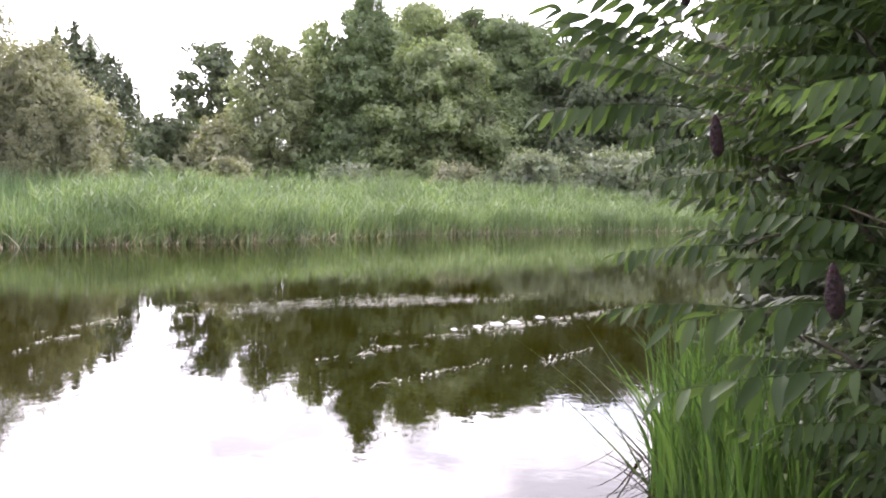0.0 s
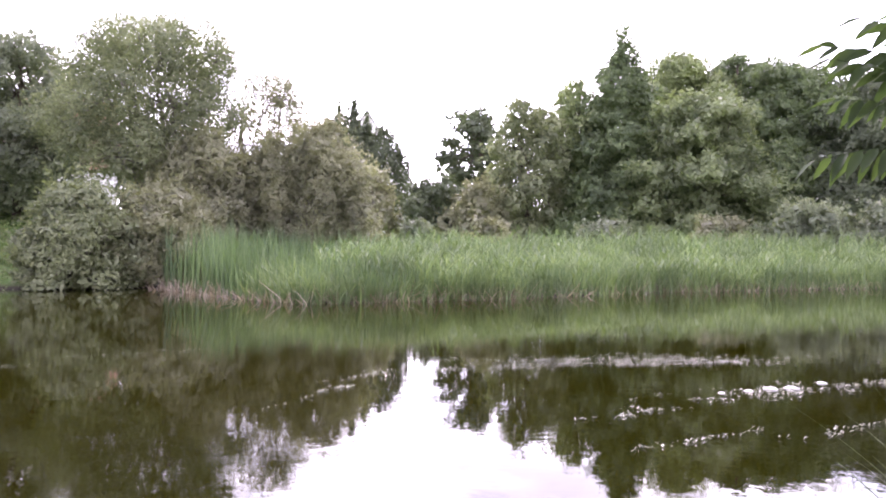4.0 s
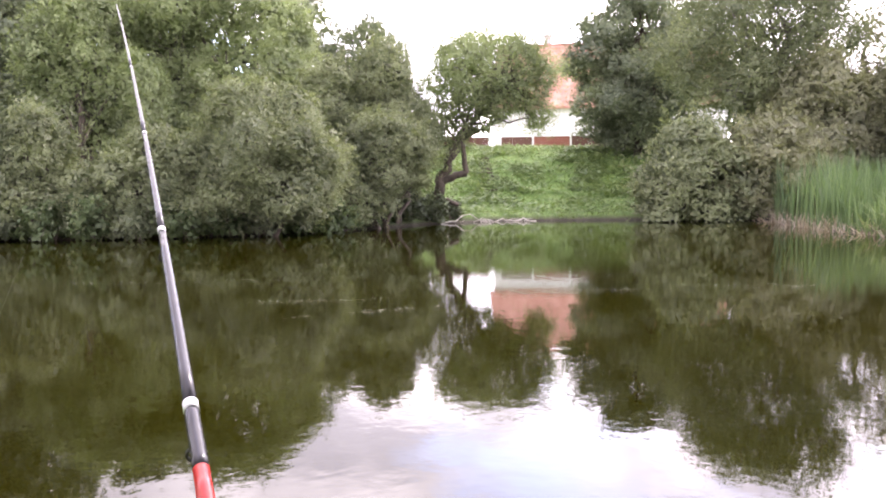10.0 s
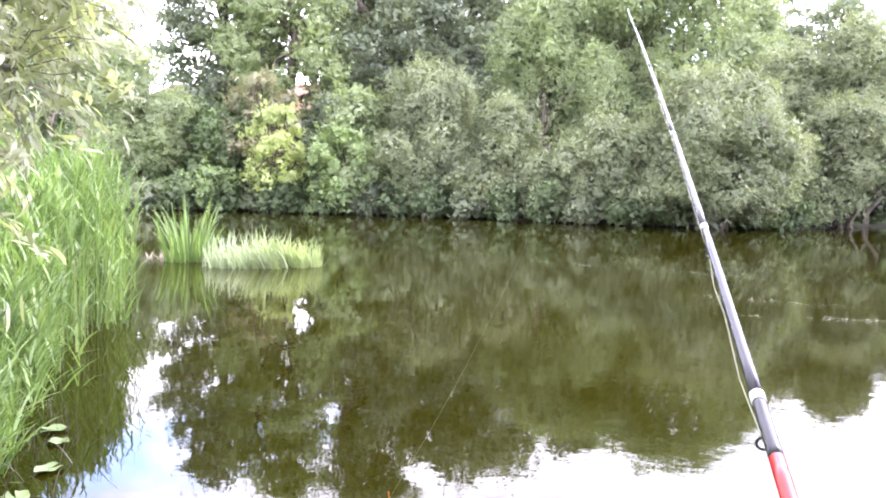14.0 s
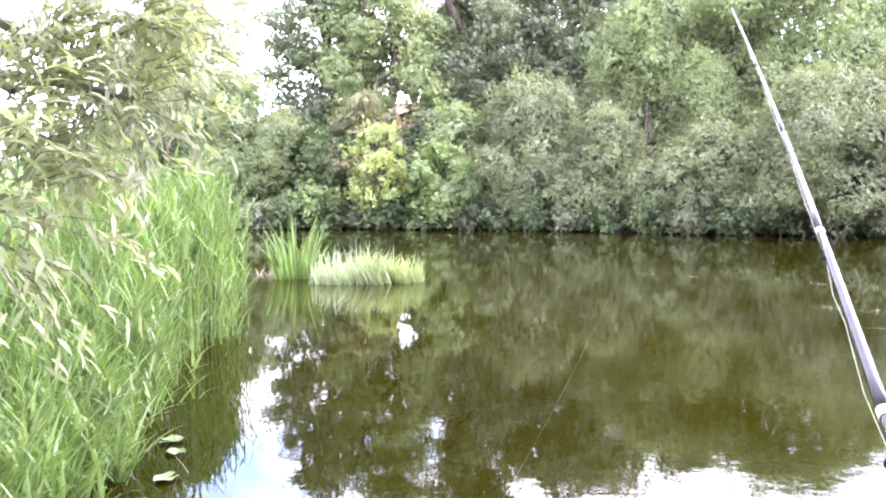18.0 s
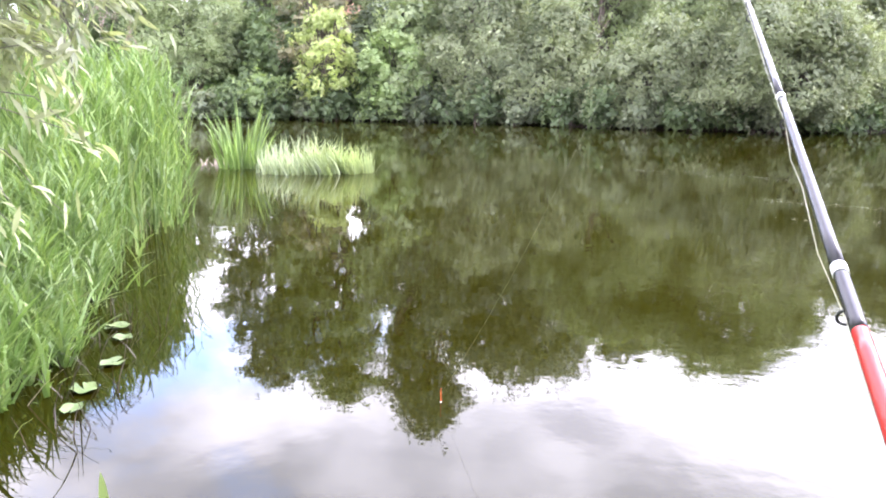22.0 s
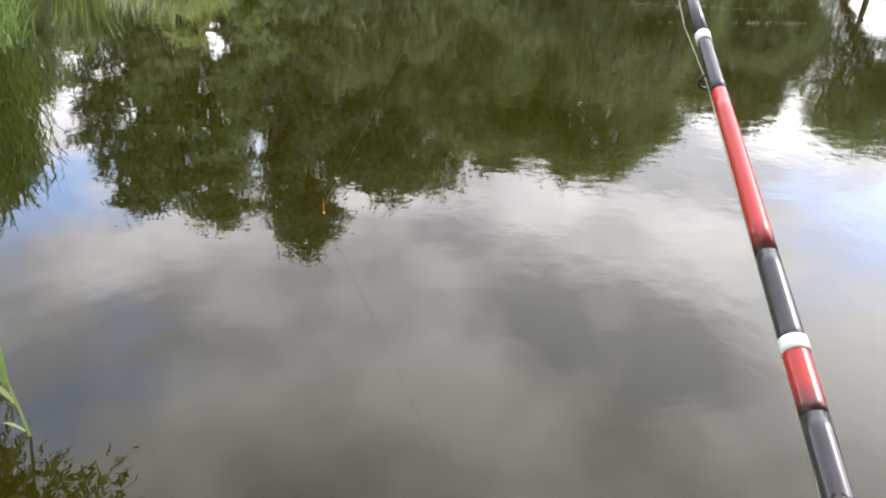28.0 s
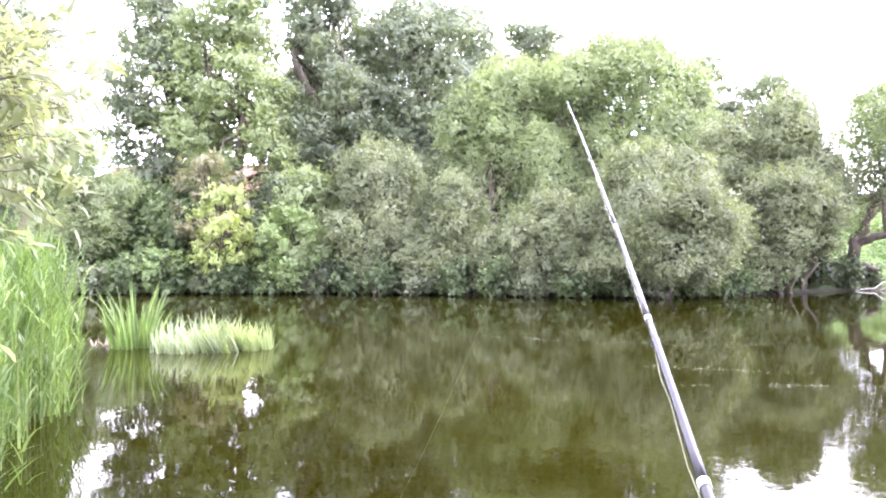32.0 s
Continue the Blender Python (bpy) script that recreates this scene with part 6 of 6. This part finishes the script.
def bank_grass():
    rng = R(530)
    # tall sedge at the foot of the sumac
    p = scatter(rng, [(1.12, 4.3), (0.88, 3.6), (0.82, 2.9), (0.85, 2.45), (1.08, 2.4), (1.22, 3.2), (1.35, 4.4)], 620)
    stuff("bank_sedge", blades(rng, rooted(p, 0.05), rng.uniform(0.45, 0.95, len(p)), rng.uniform(0.008, 0.017, len(p)), rng.uniform(0, 0.16, len(p)), rng.uniform(0, 0.8, len(p)) ** 1.5, 6), sedge_leaf,
          "tall vivid green sedge on the near bank", "grass")
    p = scatter(rng, [(1.05, 4.4), (0.9, 3.6), (0.95, 3.2), (1.3, 3.4), (1.3, 4.6)], 75)
    stuff("dead_sedge", blades(rng, rooted(p, 0.02), rng.uniform(0.15, 0.42, len(p)), rng.uniform(0.006, 0.013, len(p)), rng.uniform(0.5, 1.5, len(p)), rng.uniform(0.2, 1.0, len(p)), 6, rng.normal(math.pi + 0.3, 0.8, len(p))), straw_dark,
          "dark tangle of broken stalks at the waterline", "grass")
    p = scatter(rng, [(1.0, 4.2), (0.9, 3.6), (1.2, 3.5), (1.2, 4.4)], 9)
    stuff("bent_stalks", blades(rng, rooted(p, 0.02), rng.uniform(0.5, 0.85, len(p)), rng.uniform(0.008, 0.014, len(p)), rng.uniform(0.5, 1.0, len(p)), rng.uniform(0.1, 0.5, len(p)), 8, rng.normal(math.pi, 0.5, len(p))), reed_leaf,
          "long bent green blades leaning over the water", "grass")
    p = scatter(rng, [(-0.2, -0.9), (-0.7, -0.9), (-0.95, -1.35), (-2.0, -1.8), (-2.9, -2.3), (-3.0, -3.2), (-0.5, -2.6)], 900)
    stuff("bank_grass", blades(rng, rooted(p, 0.03), rng.uniform(0.12, 0.4, len(p)), rng.uniform(0.005, 0.012, len(p)), rng.uniform(0.05, 0.4, len(p)), rng.uniform(0.1, 1.0, len(p)), 4), reed_leaf,
          "loose grass on the near bank", "grass")


bank_grass()


def lone_reed(at, height, seed, label, dry=False, heading=1.6):
    rng = R(seed)
    ob = thing("young_reed", (at[0], at[1], at[2]), label, "plant")
    stem = limb(rng, (0, 0, -0.15), (-0.09 * height * math.cos(heading) - 0.05, -0.1 * height * math.sin(heading) - 0.02, height * 0.62), 0.004, 0.002, 6, 0)
    part("stem", mesh_of("stem", *tubes([stem], 6), dry_leaf if dry else twig_green, True), ob)
    k = 5
    roots = np.array([stem[0][2 + i % 4] for i in range(k)])
    v, f = blades(rng, roots, height * np.array([0.75, 0.35, 0.4, 0.6, 0.3]), np.full(k, 0.016), np.array([0.08, 0.7, 0.6, 0.15, 0.8]), rng.uniform(0.1, 0.5, k), 6, heading + np.array([0.2, 2.6, 0.4, -0.3, 3.4]))
    for i in range(k):
        part("leaf_blade", mesh_of("leaf_blade", v[i * 14:(i + 1) * 14], f[i::k] - i * 14, dry_leaf if dry else pale_leaf), ob)
    return ob


lone_reed((-1.04, -0.60, 0), 0.12, 541, "thin grass stalk at the water's edge", True, 0.9)


def slim_shoot(stems, label, seed, dry=False):
    """A few slender blades, each from its root to its tip with a slight bow."""
    rng = R(seed)
    o = np.array(stems[0][:3])
    ob = thing("grass_shoot", tuple(o), label, "plant")
    for q in stems:
        a, b, w = np.array(q[:3]), np.array(q[3:6]), q[6]
        s = np.linspace(0, 1, 9)[:, None]
        p = a + (b - a) * s + np.array([0, 0, 0.10]) * np.linalg.norm(b - a) * np.sin(s * np.pi) - o
        side = unit(np.cross(b - a, [0.3, 0.1, 1.0]))
        wd = w * 0.5 * np.sin(np.pi * np.clip(0.15 + 0.85 * s, 0, 0.999)) ** 0.7
        v = np.stack([p - side * wd, p + np.array([0, 0, -0.25]) * wd, p + side * wd], 1).reshape(-1, 3)
        i = np.arange(8)[:, None] * 3
        f = np.concatenate([i + np.array([[0, 1, 4, 3]]), i + np.array([[1, 2, 5, 4]])])
        part("leaf_blade", mesh_of("leaf_blade", v, f, dry_leaf if dry else pale_leaf), ob)
    return ob


slim_shoot([(-1.60, -0.86, -0.06, -1.605, -0.90, 0.20, 0.007), (-1.605, -0.895, 0.14, -1.60, -0.90, 0.375, 0.024), (-1.605, -0.895, 0.15, -1.565, -0.965, 0.272, 0.010), (-1.609, -0.887, 0.09, -1.585, -0.93, 0.175, 0.014), (-1.61, -0.88, 0.01, -1.59, -0.915, 0.05, 0.009)],
           "young reed shoot standing alone in the shallows", 540)
slim_shoot([(-0.72, -0.48, 0.02, -1.07, -0.31, 0.13, 0.010)], "single green blade leaning over the water", 542)
slim_shoot([(-0.72, -0.50, 0.02, -0.96, -0.57, 0.29, 0.006), (-0.91, -0.555, 0.25, -1.00, -0.49, 0.23, 0.007)], "thin jointed grass stalk with one side leaf", 544)
slim_shoot([(-0.82, -0.95, 0.02, -1.03, -0.65, 0.41, 0.009), (-0.80, -0.93, 0.02, -0.95, -0.60, 0.33, 0.009)], "pair of narrow green blades on the bank's edge", 545)
lone_reed((-0.96, -0.68, 0.02), 0.11, 543, "snapped straw-coloured reed at the water's edge", True, 2.4)


# ---- willow hanging over the near reeds ----
def near_willow():
    rng = R(550)
    root = np.array([-4.0, -4.4, gz(-4.0, -4.4) - 0.1])
    ob = thing("near_willow", tuple(root), "sunlit willow with narrow silvery leaves over the reeds", "tree")
    lobes = [(-2.85, -2.10, 1.65, 0.45, 0.40, 0.50), (-3.2, -2.15, 1.68, 0.50, 0.34, 0.45), (-3.45, -1.98, 2.05, 0.42, 0.34, 0.40), (-2.45, -1.95, 1.20, 0.36, 0.30, 0.45), 
             (-3.7, -3.4, 3.6, 1.0, 0.9, 0.9), (-2.9, -2.7, 3.2, 0.9, 0.8, 0.8), (-2.45, -2.2, 2.5, 0.5, 0.5, 0.6), (-2.95, -1.62, 1.92, 0.24, 0.17, 0.2), (-2.9, -1.64, 1.62, 0.2, 0.13, 0.25)]
    L = np.array(lobes)
    paths, pos, face, ahead = [], [], [], []
    trunk = limb(rng, root, (-3.7, -3.4, 2.6), 0.14, 0.07, 8, 0.02)
    paths.append(trunk)
    for g in L:
        paths.append(limb(rng, trunk[0][4], g[:3], 0.05, 0.015, 6, 0.1))
    for i in range(660):
        g = L[rng.choice(len(L), p=(L[:, 3] ** 1.2) / (L[:, 3] ** 1.2).sum())]
        d = unit(rng.normal(0, 1, 3) + np.array([0.1, 0.45, 0.1]))
        a = g[:3] + g[3:6] * d * rng.uniform(0.2, 0.7)
        ln = rng.uniform(0.25, 0.5)
        b = a + unit(d + np.array([0, 0.25, -0.35])) * ln
        twig = limb(rng, a, b, 0.003, 0.001, 5, 0.12)
        paths.append(twig)
        k = rng.integers(12, 20)
        s = rng.uniform(0.1, 1.05, k)
        q = np.column_stack([np.interp(s, np.linspace(0, 1, 5), twig[0][:, c]) for c in range(3)])
        pos.append(q + rng.normal(0, 0.018, (k, 3)))
        face.append(np.tile([0.1, 0.55, 0.8], (k, 1)))
        ahead.append(np.tile(unit(b - a), (k, 1)))
    part("trunk", mesh_of("trunk", *[x - (root if k == 0 else 0) for k, x in enumerate(tubes(paths, 4))], grey_bark, True), ob)
    v, f = leaves(rng, np.concatenate(pos), np.concatenate(face), 0.098, 0.0185, 0.25, 0.7, six=True, along=np.concatenate(ahead))
    part("crown", mesh_of("crown", v - root, f, near_leaf), ob)


near_willow()
